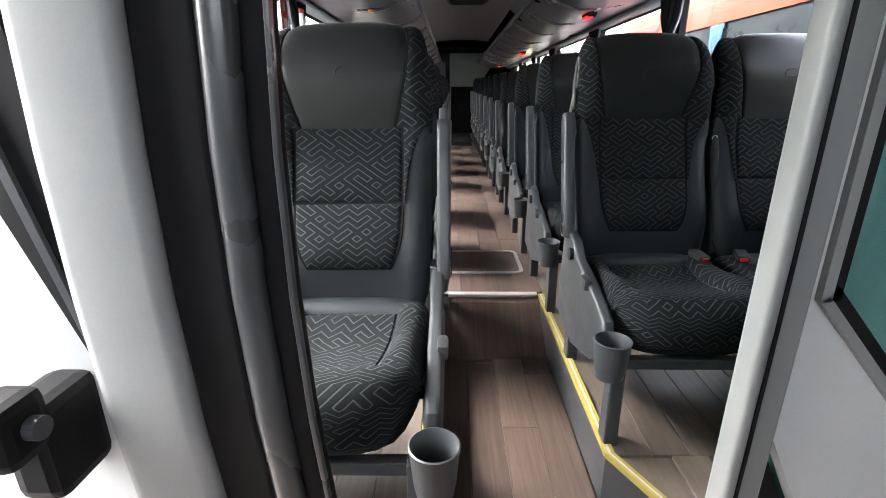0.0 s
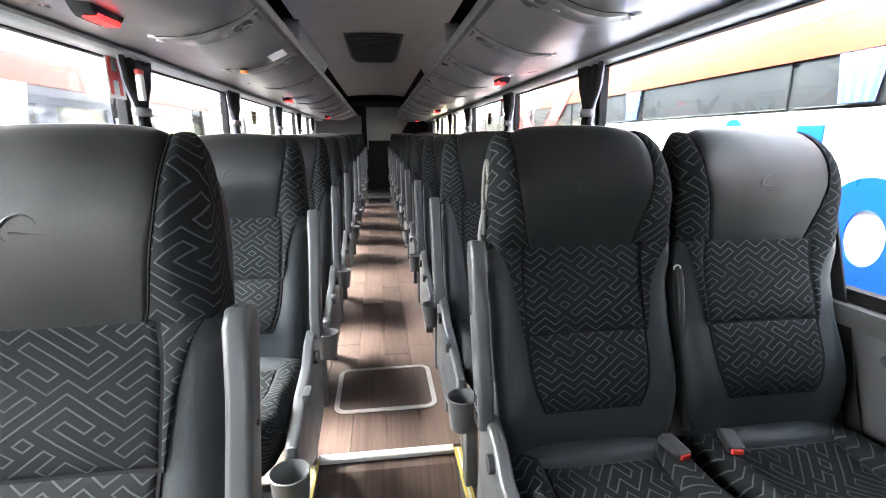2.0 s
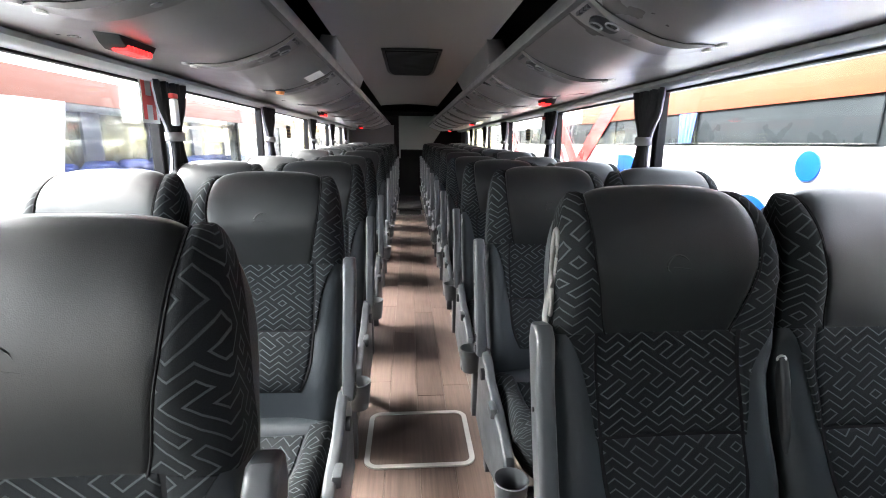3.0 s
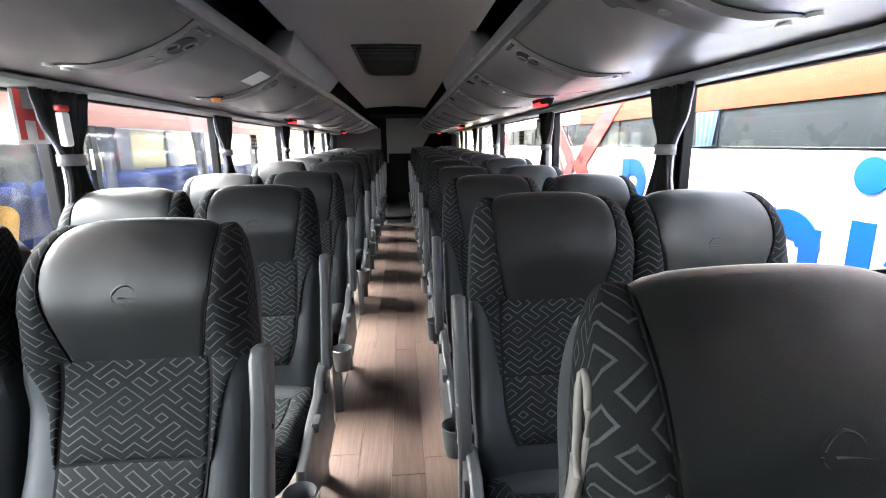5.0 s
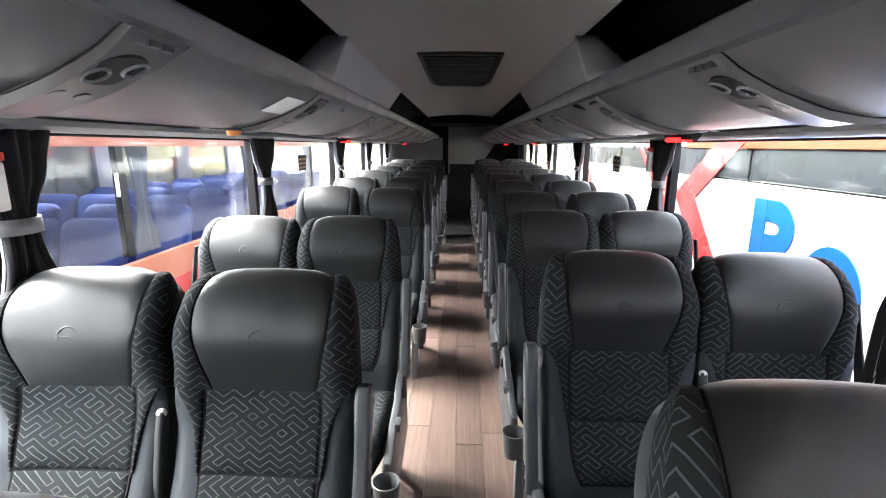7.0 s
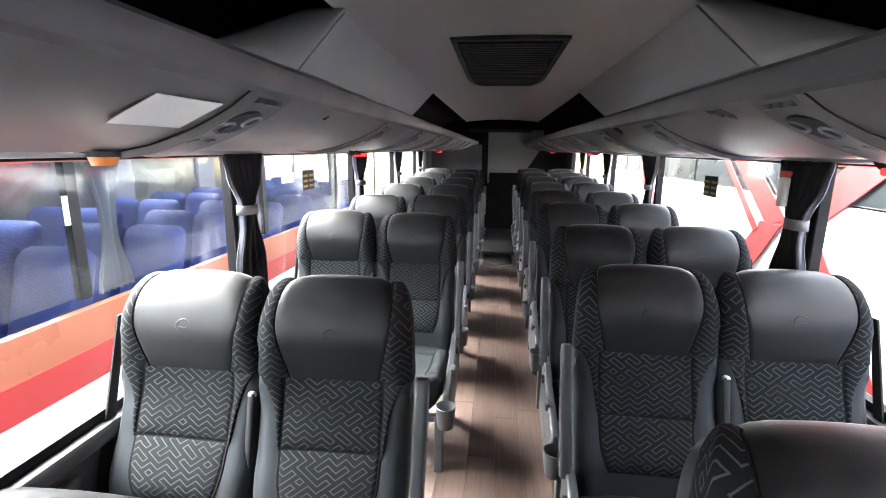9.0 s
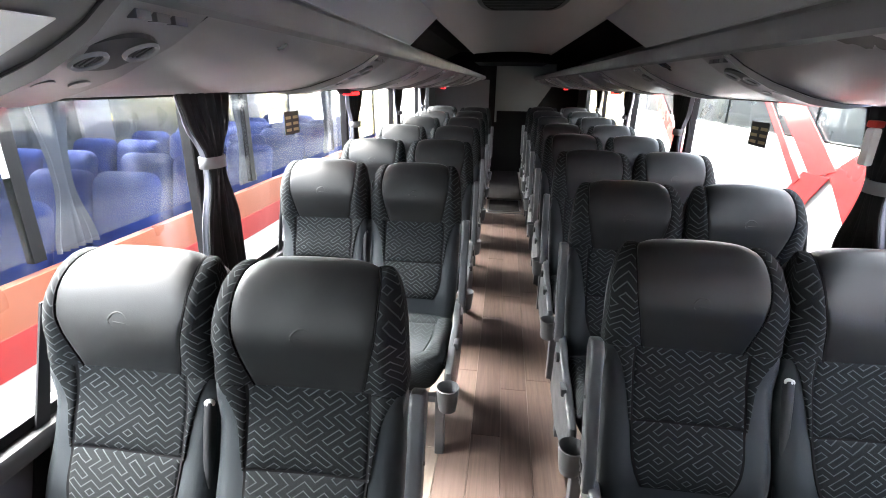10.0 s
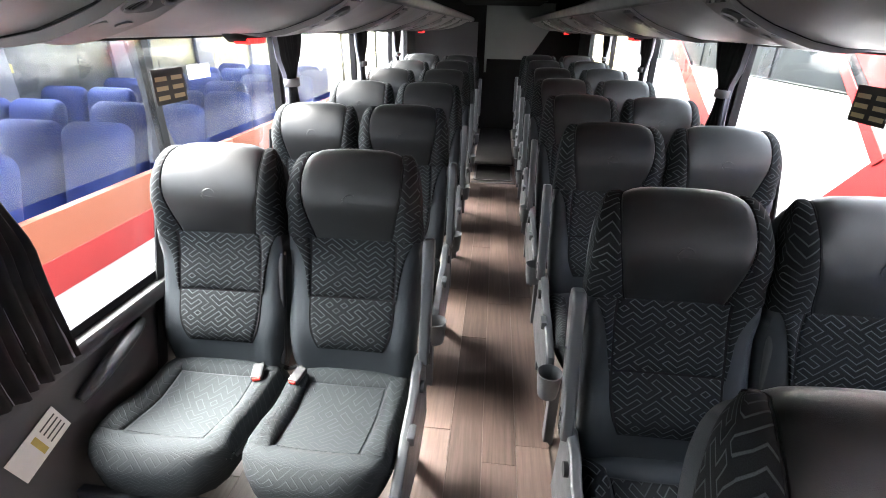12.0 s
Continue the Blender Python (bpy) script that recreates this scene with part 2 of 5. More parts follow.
PARTITION_FRAME = mat("partition_frame", (0.215, 0.222, 0.220), 0.4, spots=0.12, spot_scale=8, grain=0.05)
REAR_WALL = mat("rear_wall_laminate", (0.16, 0.175, 0.165), 0.5, spots=0.1, spot_scale=2, grain=0.05)
CURTAIN = mat("dark_curtain_cloth", (0.005, 0.005, 0.0065), 0.85, grain=0.25, grain_scale=900, spots=0.2, spot_scale=12, bump=0.3)
CURTAIN_LINING = mat("curtain_lining", (0.26, 0.26, 0.30), 0.85, grain=0.2, grain_scale=900, spots=0.15, spot_scale=12)
TEAL = mat("teal_curtain_cloth", (0.12, 0.27, 0.25), 0.85, grain=0.15, grain_scale=900, spots=0.15, spot_scale=8)
GLASS = glass_mat("window_glass")
RED_LAMP = lamp_mat("red_lamp", (1.0, 0.012, 0.012), 0.10)
AMBER = mat("amber_lens", (0.75, 0.24, 0.05), 0.3, spots=0.1)
PAPER = mat("white_paper", (0.68, 0.68, 0.66), 0.7, spots=0.08, spot_scale=25)
SIGN_BLACK = mat("sign_black", (0.02, 0.02, 0.018), 0.5)
SIGN_GOLD = mat("sign_gold", (0.5, 0.42, 0.24), 0.5)
PRINT_RED = mat("print_red", (0.62, 0.05, 0.04), 0.5)
GRILLE = mat("grille_charcoal", (0.024, 0.024, 0.025), 0.6, grain=0.1)
ASPHALT = mat("yard_asphalt", (0.06, 0.06, 0.06), 0.9, grain=0.3, grain_scale=120, spots=0.3, spot_scale=1.2, bump=0.4)
BUS_WHITE = mat("bus_white_paint", (0.8, 0.8, 0.8), 0.25, coat=0.3, spots=0.05, spot_scale=1.5, grain=0.02)
BUS_ORANGE = mat("bus_orange_paint", (0.29, 0.092, 0.05), 0.3, coat=0.3, spots=0.08, spot_scale=1.5)
BUS_RED = mat("bus_red_paint", (0.34, 0.028, 0.028), 0.3, coat=0.3, spots=0.06, spot_scale=1.5)
BUS_BLUE = mat("bus_blue_paint", (0.003, 0.058, 0.40), 0.3, coat=0.3, spots=0.05, spot_scale=1.5)
BUS_DARK = mat("bus_dark_trim", (0.07, 0.078, 0.085), 0.3, spots=0.2, spot_scale=3)
BUS_WINDOW = mat("bus_tinted_window", (0.016, 0.019, 0.021), 0.3, spec=0.2, spots=0.3, spot_scale=4)
# same orange paint, darkened to keep its hue on the brightly lit upper bands
BUS_ORANGE_LIT_BAND = mat("bus_lit_band_orange", (0.105, 0.021, 0.008), 0.35, coat=0.1, spots=0.08, spot_scale=1.5)
BUS_CURTAIN = mat("blue_curtain_cloth", (0.03, 0.075, 0.28), 0.85, grain=0.15, grain_scale=500, spots=0.15)
BUS_GLASS = glass_mat("neighbour_glass", (0.92, 0.94, 0.95), 0.1, haze=0.06)
BLUE_CLOTH = mat("blue_seat_cloth", (0.014, 0.034, 0.175), 0.85, grain=0.25, spots=0.2, spot_scale=5)
YELLOW_CLOTH = mat("yellow_seat_cloth", (0.5, 0.24, 0.02), 0.85, grain=0.2, spots=0.15, spot_scale=5)
YARD_WALL = mat("yard_wall_paint", (0.30, 0.26, 0.12), 0.8, grain=0.1, spots=0.2, spot_scale=1.0)
CONCRETE = mat("pale_concrete", (0.55, 0.53, 0.5), 0.85, grain=0.15, grain_scale=60, spots=0.2, spot_scale=2)

# ---- building helpers ----
def part(name, bm, material, parent=None, label=""):
    """Links a bmesh as one mesh object under a thing or a part."""
    me = bpy.data.meshes.new(name)
    bm.to_mesh(me)
    bm.free()
    me.materials.append(material)
    ob = new(name, me)
    ob.parent = parent
    if label:
        ob["label"] = label
    return ob


def thing(name, loc, label, category, group="", kind="", rz=0):
    ob = new(name)
    ob.matrix_basis = pose(*loc, 0, 0, rz)
    return tagged(ob, label, category, group, kind)


def solid(name, bm, material, label, category, group="", kind="", at=(0, 0, 0)):
    ob = part(name, bm, material)
    ob.location = at
    return tagged(ob, label, category, group, kind)


def box(bm, x0, x1, y0, y1, z0, z1, bevel=0.0, seg=2):
    r = bmesh.ops.create_cube(bm, size=1.0, matrix=Matrix.LocRotScale(((x0 + x1) / 2, (y0 + y1) / 2, (z0 + z1) / 2), None, (x1 - x0, y1 - y0, z1 - z0)))
    if bevel:
        edges = list({e for v in r["verts"] for e in v.link_edges})
        bmesh.ops.bevel(bm, geom=edges, offset=bevel, segments=seg, affect='EDGES', profile=0.6)
    return bm


def boxed(*a, **k):
    return box(bmesh.new(), *a, **k)


def prism(bm, outline, a0, a1, axis=0, bevel=0.0, seg=2):
    """A slab: a closed outline of two coordinates, pulled from a0 to a1 along the axis (0: x, 1: y, 2: z)."""
    def place(p, a):
        q = list(p)
        q.insert(axis, a)
        return q
    lo = [bm.verts.new(place(p, a0)) for p in outline]
    hi = [bm.verts.new(place(p, a1)) for p in outline]
    n = len(outline)
    faces = [bm.faces.new(lo[::-1]), bm.faces.new(hi)]
    rim = [bm.faces.new((lo[k], lo[(k + 1) % n], hi[(k + 1) % n], hi[k])) for k in range(n)]
    bmesh.ops.recalc_face_normals(bm, faces=faces + rim)
    if bevel:
        edges = list({e for f in faces for e in f.edges})
        bmesh.ops.bevel(bm, geom=edges, offset=bevel, segments=seg, affect='EDGES', profile=0.6)
    return bm


def tube(bm, pts, r, seg=10, caps=True):
    """A round bar along points; r is one radius or one for each point."""
    rings = []
    for k, p in enumerate(pts):
        p = Vector(p)
        d = (Vector(pts[min(k + 1, len(pts) - 1)]) - Vector(pts[max(k - 1, 0)])).normalized()
        side = d.cross(Vector((0, 0, 1)))
        side = side.normalized() if side.length > 1e-3 else Vector((1, 0, 0))
        up = side.cross(d)
        rr = r[k] if isinstance(r, (list, tuple)) else r
        rings.append([bm.verts.new(p + rr * (math.cos(a) * side + math.sin(a) * up)) for a in (2 * math.pi * j / seg for j in range(seg))])
    for a, b in zip(rings, rings[1:]):
        for j in range(seg):
            bm.faces.new((a[j], a[(j + 1) % seg], b[(j + 1) % seg], b[j]))
    if caps:
        bm.faces.new(rings[0][::-1])
        bm.faces.new(rings[-1])
    bmesh.ops.recalc_face_normals(bm, faces=bm.faces[:])
    return bm


def smooth(ob, angle=50):
    for p in ob.data.polygons:
        p.use_smooth = True
    ob.data.set_sharp_from_angle(angle=radians(angle))
    return ob


def sweep_x(bm, outline, ys):
    """Stations along y with the same outline in x and z: a closed profile pulled along the bus."""
    rings = [[bm.verts.new((x, y, z)) for x, z in outline] for y in ys]
    n = len(outline)
    for a, b in zip(rings, rings[1:]):
        for j in range(n):
            bm.faces.new((a[j], a[(j + 1) % n], b[(j + 1) % n], b[j]))
    bm.faces.new(rings[0][::-1])
    bm.faces.new(rings[-1])
    bmesh.ops.recalc_face_normals(bm, faces=bm.faces[:])
    return bm


def disc(bm, centre, r, depth, axis='x', seg=20):
    rot = {'x': Matrix.Rotation(radians(90), 4, 'Y'), 'y': Matrix.Rotation(radians(90), 4, 'X'), 'z': Matrix.Identity(4)}[axis]
    bmesh.ops.create_cone(bm, cap_ends=True, segments=seg, radius1=r, radius2=r, depth=depth, matrix=Matrix.Translation(centre) @ rot)
    return bm

# ---- the coach: floor, platforms, shell ----
HALF = 1.22          # half the inner width at the glass
Y0, Y1 = -1.1, 13.45  # windscreen end, rear wall
STEP_Y, LOW = 3.335, -0.175
AISLE = 0.245
LEFT_ROWS = [2.61, 3.58, 4.43, 5.40, 6.785, 7.72, 8.66, 9.60, 10.54, 11.48]
RIGHT_ROWS = [3.00, 3.86, 4.71, 5.71, 6.51, 7.44, 8.32, 9.20, 10.07, 10.93, 11.80]

# structural floor under the planks
bm = bmesh.new()
box(bm, -HALF, HALF, STEP_Y, Y1, -0.30, -0.012)
box(bm, -HALF, HALF, Y0, STEP_Y, -0.34, LOW - 0.012)
prism(bm, [(AISLE + 0.01, 2.23), (0.42, 1.87), (HALF, 1.87), (HALF, STEP_Y), (AISLE + 0.01, STEP_Y)], LOW, -0.012, axis=2)
box(bm, -HALF, -AISLE - 0.01, 1.87, STEP_Y, LOW, -0.012)
floor = solid("floor", bm, FLOOR_WOOD_PALE, "brown wood-look vinyl floor of a coach aisle", "floor", kind="structure")


def plank_mesh(length, width):
    bm = boxed(-width / 2 + 0.0008, width / 2 - 0.0008, -length / 2 + 0.0008, length / 2 - 0.0008, -0.012, 0.0, bevel=0.0012, seg=1)
    me = bpy.data.meshes.new("plank")
    bm.to_mesh(me)
    bm.free()
    return me


def lay_planks(x0, x1, y0, y1, z, count, length, material):
    w = (x1 - x0) / count
    meshes = {}
    rng = random.Random(int((x0 + 5) * 1000 + y0 * 10))
    for c in range(count):
        y = y0
        first = rng.uniform(0.35, 1.0) * length
        while y < y1 - 1e-4:
            end = min(y1, y + first)
            if y1 - end < 0.12:
                end = y1
            key = round(end - y, 2)
            if key not in meshes:
                meshes[key] = plank_mesh(end - y, w)
                meshes[key].materials.append(material)
            ob = new("plank", meshes[key])
            ob.location = (x0 + w * (c + 0.5), (y + end) / 2, z)
            ob.parent = floor
            y, first = end, length


# side walls: dado below the glass, header above it, piers between the panes
SILL, HEAD = 0.72, 1.51
WIN_L = [2.08, 4.43, 6.06, 7.88, 9.40, 10.9, 11.9]
WIN_R = [2.15, 4.39, 6.05, 7.98, 9.55, 11.1, 12.5]
for name, sx, cuts, ya in (("wall_left", -1, WIN_L, 1.86), ("wall_right", 1, WIN_R, 1.86)):
    bm = bmesh.new()
    xs = sorted((sx * HALF, sx * (HALF + 0.06)))
    box(bm, *xs, ya, Y1, -0.34, SILL)
    box(bm, *xs, ya, Y1, HEAD, 2.1)
    box(bm, *xs, ya, cuts[0], SILL, HEAD)
    box(bm, *xs, cuts[-1], Y1, SILL, HEAD)
    solid(name, bm, WALL, "dark vinyl-clad coach side wall with a row of windows", "wall", kind="structure")
    for k, y in enumerate(cuts):
        solid(f"trim_pillar_{k + 1}" + name[4:], boxed(*sorted((sx * (HALF + 0.022), sx * (HALF + 0.04))), y - 0.016, y + 0.016, SILL, HEAD), BLACK, "black window pillar between the panes", "trim", kind="structure")
    # ledge, rail and panes
    for k, (a, b) in enumerate(zip(cuts, cuts[1:])):
        win = thing(f"window_{k + 1}" + ("_left" if sx < 0 else "_right"), (0, 0, 0), "clear coach side window in a thin black rubber frame", "window", kind="structure")
        p = part("pane", boxed(*sorted((sx * (HALF + 0.028), sx * (HALF + 0.032))), a + 0.016, b - 0.016, SILL, HEAD), GLASS, win)
        p.visible_shadow = False
        fr = bmesh.new()
        xf = sorted((sx * (HALF - 0.006), sx * (HALF + 0.026)))
        box(fr, *xf, a + 0.02, b - 0.02, SILL - 0.012, SILL + 0.018)
        box(fr, *xf, a + 0.02, b - 0.02, HEAD - 0.015, HEAD + 0.012)
        box(fr, *xf, a + 0.017, a + 0.028, SILL + 0.018, HEAD - 0.015)
        box(fr, *xf, b - 0.028, b - 0.017, SILL + 0.018, HEAD - 0.015)
        part("window_frame", fr, BLACK, win)
    bm = bmesh.new()
    prism(bm, [(sx * HALF, SILL - 0.075), (sx * (HALF - 0.035), SILL - 0.07), (sx * (HALF - 0.042), SILL - 0.05), (sx * (HALF - 0.03), SILL - 0.02), (sx * HALF, SILL - 0.014)], 2.02, Y1, axis=1)
    smooth(solid("trim_" + name[5:], bm, RACK_LIP, "grey moulded sill rail under the coach windows", "trim", kind="structure"))

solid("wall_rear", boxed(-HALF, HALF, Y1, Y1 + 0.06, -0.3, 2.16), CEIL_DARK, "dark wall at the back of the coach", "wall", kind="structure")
solid("wall_rear_panel", prism(bmesh.new(), [(-0.21, 1.10), (0.46, 1.10), (0.80, 1.62), (0.80, 1.90), (-0.21, 1.90)], Y1 - 0.03, Y1 - 0.004, axis=1, bevel=0.006), REAR_WALL, "pale grey-green laminate panel on the rear wall", "wall", kind="structure")
solid("trim_rear", boxed(-0.24, -0.205, Y1 - 0.04, Y1 - 0.004, 0.9, 1.95), REAR_WALL, "pale upright strip beside the rear panel", "trim", kind="structure")
solid("wall_rear_side", boxed(-HALF, -0.33, Y1 - 0.9, Y1 - 0.86, -0.01, 1.62), WALL, "dark cubicle wall at the rear", "wall", kind="structure")

# roof shell, near-black to paint in the shade over the racks, and ceiling lining
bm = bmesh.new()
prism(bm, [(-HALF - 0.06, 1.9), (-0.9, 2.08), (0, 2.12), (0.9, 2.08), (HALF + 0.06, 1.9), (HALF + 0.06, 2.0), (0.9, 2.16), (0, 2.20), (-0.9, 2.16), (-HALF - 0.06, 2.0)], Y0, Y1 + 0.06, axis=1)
solid("roof", bm, CEIL_DARK, "inner roof skin coloured near-black for the shaded rack gaps", "roof", kind="structure")
bm = bmesh.new()
prism(bm, [(-0.555, 1.962), (-0.535, 1.975), (-0.25, 2.000), (0, 2.008), (0.25, 2.000), (0.535, 1.975), (0.555, 1.962), (0.555, 1.99), (0.25, 2.022), (0, 2.03), (-0.25, 2.022), (-0.555, 1.99)], Y0, 11.9, axis=1)
smooth(solid("ceiling", bm, CEIL, "soft grey felt ceiling panel over the aisle", "ceiling", kind="structure"))

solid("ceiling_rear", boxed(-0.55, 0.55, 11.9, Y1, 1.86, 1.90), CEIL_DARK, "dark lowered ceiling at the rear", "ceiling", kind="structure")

# luggage racks
RACK_LINE = [(1.22, 1.542), (1.12, 1.546), (1.02, 1.543), (0.9, 1.533), (0.82, 1.526), (0.75, 1.526), (0.68, 1.540), (0.58, 1.573), (0.50, 1.61), (0.46, 1.635)]
RACK_LIP_LINE = [(0.46, 1.632), (0.442, 1.638), (0.432, 1.655), (0.435, 1.68), (0.452, 1.692)]
for sx, name in ((-1, "luggage_rack"), (1, "luggage_rack")):
    rack = thing(name, (0, 0, 0), "long grey overhead luggage rack above the coach windows", "luggage rack", "luggage racks along both sides")
    bm = bmesh.new()
    outline = [(sx * x, z) for x, z in RACK_LINE] + [(sx * 0.475, 1.66), (sx * 0.52, 1.645), (sx * 0.7, 1.59), (sx * 0.8, 1.575), (sx * 1.22, 1.575)]
    sweep_x(bm, outline, [1.87, 6.0, 10.0, 13.43])
    smooth(part("underside", bm, RACK, rack), 40)
    bm = bmesh.new()
    outline = [(sx * (x - 0.006), z) for x, z in RACK_LIP_LINE] + [(sx * 0.475, 1.685), (sx * 0.478, 1.65)]
    sweep_x(bm, outline, [1.87, 13.43])
    smooth(part("lip", bm, RACK_LIP, rack, "darker grey padded front lip"), 40)
    bm = bmesh.new()
    sweep_x(bm, [(sx * 1.215, 1.503), (sx * 1.165, 1.504), (sx * 1.142, 1.509), (sx * 1.128, 1.520), (sx * 1.132, 1.537), (sx * 1.16, 1.547), (sx * 1.215, 1.549)], [2.0, 13.43])
    smooth(part("curtain_rail", bm, PARTITION_FRAME, rack, "pale curtain rail"), 40)

# ---- seats ----
def lerp(table, v):
    for (a, x), (b, y) in zip(table, table[1:]):
        if v <= b:
            t = (v - a) / (b - a)
            t = t * t * (3 - 2 * t)
            return x + (y - x) * t
    return table[-1][1]


BACK_LEN = 0.80
ROLL, HALF_ROLL = 0.81, 0.096   # where the headrest begins to roll over its top, and its half thickness there
BACK_W = [(0, 0.208), (0.10, 0.226), (0.3, 0.232), (0.55, 0.233), (0.65, 0.230), (0.76, 0.226), (0.875, 0.221), (1.5, 0.216)]
BACK_F = [(0, 0.015), (0.20, 0.050), (0.42, 0.028), (0.57, 0.018)] + [(0.58 + 0.01 * k, 0.018 + 0.064 * (3 * (k / 23) ** 2 - 2 * (k / 23) ** 3)) for k in range(24)] + [(1.5, 0.082)]
BACK_T = [(0, 0.10), (0.5, 0.098), (0.81, 0.110), (1.5, 0.110)]


def over_top(v):
    """The angle by which the headrest has rolled over at v: 0 on its face, 90 degrees on its top."""
    return max(0.0, (v - ROLL) / (1.0 - ROLL)) * math.pi / 2


def back_point(s, v, lift=0.0):
    """A point of a backrest's face: s across (past 1 it turns back along the flank), v up; past 1 down the back of the head."""
    a = over_top(v)
    w = lerp(BACK_W, v) - 0.056 * (1 - math.cos(min(a, math.pi / 2)))
    q = min(abs(s), 1.0)
    head = lerp([(0, 0.0), (0.56, 0.0), (0.70, 1.0), (0.84, 0.75), (0.93, 0.3), (1.0, 0.0), (1.5, 0.0)], v)
    f = (1 - head) * 0.032 * q ** 3 * (1.0 if v < 0.7 else 0.0) + 0.034 * q ** 4 * math.exp(-((v - 0.61) / 0.075) ** 2) + head * 0.028 * max(0.0, (q - 0.40) / 0.60) ** 1.5
    edge = max(0.0, (q - 0.74) / 0.26)
    f -= 0.046 * edge ** 2.2 * max(0.0, math.cos(a))
    x = w * q * (1 - 0.02 * edge)
    z = min(v, ROLL) * BACK_LEN
    if a > 0:
        r = HALF_ROLL + lift
        f += BACK_F[-1][1] - HALF_ROLL + r * math.cos(a)
        z += (1.0 - ROLL) * BACK_LEN * (r / HALF_ROLL) * math.sin(a) - 0.010 * q ** 2 * math.sin(a)
    else:
        f += lerp(BACK_F, v) + lift * (1 - 0.4 * edge)
    if abs(s) > 1.0:
        f -= (abs(s) - 1.0) * 0.16 * max(0.0, math.cos(a))
        x = w * 0.98 + lift
    else:
        x += lift * 0.6 * edge
    return Vector((math.copysign(x, s), -f, z))


def back_body():
    bm = bmesh.new()
    rings = []
    vs = [ROLL * k / 22 for k in range(22)] + [ROLL + (1.0 - ROLL) * k / 10 for k in range(11)]
    for v in vs:
        a = over_top(v)
        ring = [back_point(-1 + 2 * k / 20, v) for k in range(21)]
        w = ring[-1].x
        t = lerp(BACK_T, v) if a == 0 else HALF_ROLL - BACK_F[-1][1] + HALF_ROLL * math.cos(a)
        for k in range(11):
            q = 1 - 2 * k / 10
            ring.append(Vector((w * 0.985 * q, t * (1 - 0.3 * abs(q) ** 3 * math.cos(a)) + (0.004 if a > 1.5 else 0.0), ring[10].z - 0.010 * q * q * math.sin(a))))
        rings.append([bm.verts.new(p) for p in ring])
    n = len(rings[0])
    for a, b in zip(rings, rings[1:]):
        for j in range(n):
            bm.faces.new((a[j], a[(j + 1) % n], b[(j + 1) % n], b[j]))
    bm.faces.new(rings[0][::-1])
    bm.faces.new(rings[-1])
    bmesh.ops.recalc_face_normals(bm, faces=bm.faces[:])
    return bm


def patch(face, left, right, v0, v1, height, nu=12, nv=12, rise=4.0):
    """A padded piece lying on a surface: domed, with its edges tucked in. left and right give its sides at each v."""
    bm = bmesh.new()
    uvl = bm.loops.layers.uv.new("UVMap")
    grid, flat = [], {}
    ease = lambda t: t - 0.85 * math.sin(2 * math.pi * t) / (2 * math.pi)
    for j in range(nv + 1):
        t = ease(j / nv)
        v = v0 + (v1 - v0) * t
        row = []
        for i in range(nu + 1):
            q = ease(i / nu)
            s = left(t) + (right(t) - left(t)) * q
            e = max(abs(2 * q - 1), abs(2 * t - 1))
            lift = 0.0035 + height * (1 - e ** rise) - (0.0055 if e > 0.999 else 0.0)
            vert = bm.verts.new(face(s, v, lift))
            flat[vert] = (s * 0.225 + 2.0, v * BACK_LEN)
            row.append(vert)
        grid.append(row)
    for a, b in zip(grid, grid[1:]):
        for i in range(nu):
            f = bm.faces.new((a[i], a[i + 1], b[i + 1], b[i]))
            for l in f.loops:
                l[uvl].uv = flat[l.vert]
    return bm


CUSHION = [(-0.2, 0.37), (-0.255, 0.396), (-0.427, 0.376), (-0.564, 0.4), (-0.641, 0.418), (-0.69, 0.402), (-0.707, 0.347), (-0.69, 0.292), (-0.65, 0.27)]


def cushion_point(s, u, lift=0.0):
    """A point of a seat cushion: s across, u from the back edge over the top and down the front roll."""
    k = u * (len(CUSHION) - 1)
    i = min(int(k), len(CUSHION) - 2)
    t = k - i
    p = [Vector(CUSHION[max(0, min(len(CUSHION) - 1, i + d))]) for d in (-1, 0, 1, 2)]
    q = 0.5 * ((2 * p[1]) + (p[2] - p[0]) * t + (2 * p[0] - 5 * p[1] + 4 * p[2] - p[3]) * t * t + (3 * p[1] - p[0] - 3 * p[2] + p[3]) * t ** 3)
    d = Vector(CUSHION[min(i + 1, len(CUSHION) - 1)]) - Vector(CUSHION[i])
    nrm = Vector((d.y, -d.x)).normalized()
    if nrm.y < -0.9:
        nrm = -nrm
    a = min(abs(s), 1.0)
    edge = max(0.0, (a - 0.8) / 0.2)
    top = max(0.0, 1 - abs(u - 0.35) / 0.4)
    bulge = 0.026 * top * a ** 2.5 - 0.05 * edge ** 2.2
    q = q + nrm * (lift + bulge) + Vector((0.125 * a ** 4 * max(0.0, u - 0.45) * 2, 0))
    x = 0.226 * a * (1 - 0.10 * max(0.0, u - 0.35))
    return Vector((math.copysign(x, s), q.x, q.y))


def cushion_body():
    bm = bmesh.new()
    cols = []
    for k in range(19):
        s = -1 + 2 * k / 18
        col = [bm.verts.new(cushion_point(s, u / 24)) for u in range(25)]
        x = col[0].co.x
        col += [bm.verts.new((x, -0.5, 0.265)), bm.verts.new((x, -0.22, 0.275))]
        cols.append(col)
    n = len(cols[0])
    for a, b in zip(cols, cols[1:]):
        for j in range(n):
            bm.faces.new((a[j], a[(j + 1) % n], b[(j + 1) % n], b[j]))
    bm.faces.new(cols[0][::-1])
    bm.faces.new(cols[-1])
    bmesh.ops.recalc_face_normals(bm, faces=bm.faces[:])
    return bm


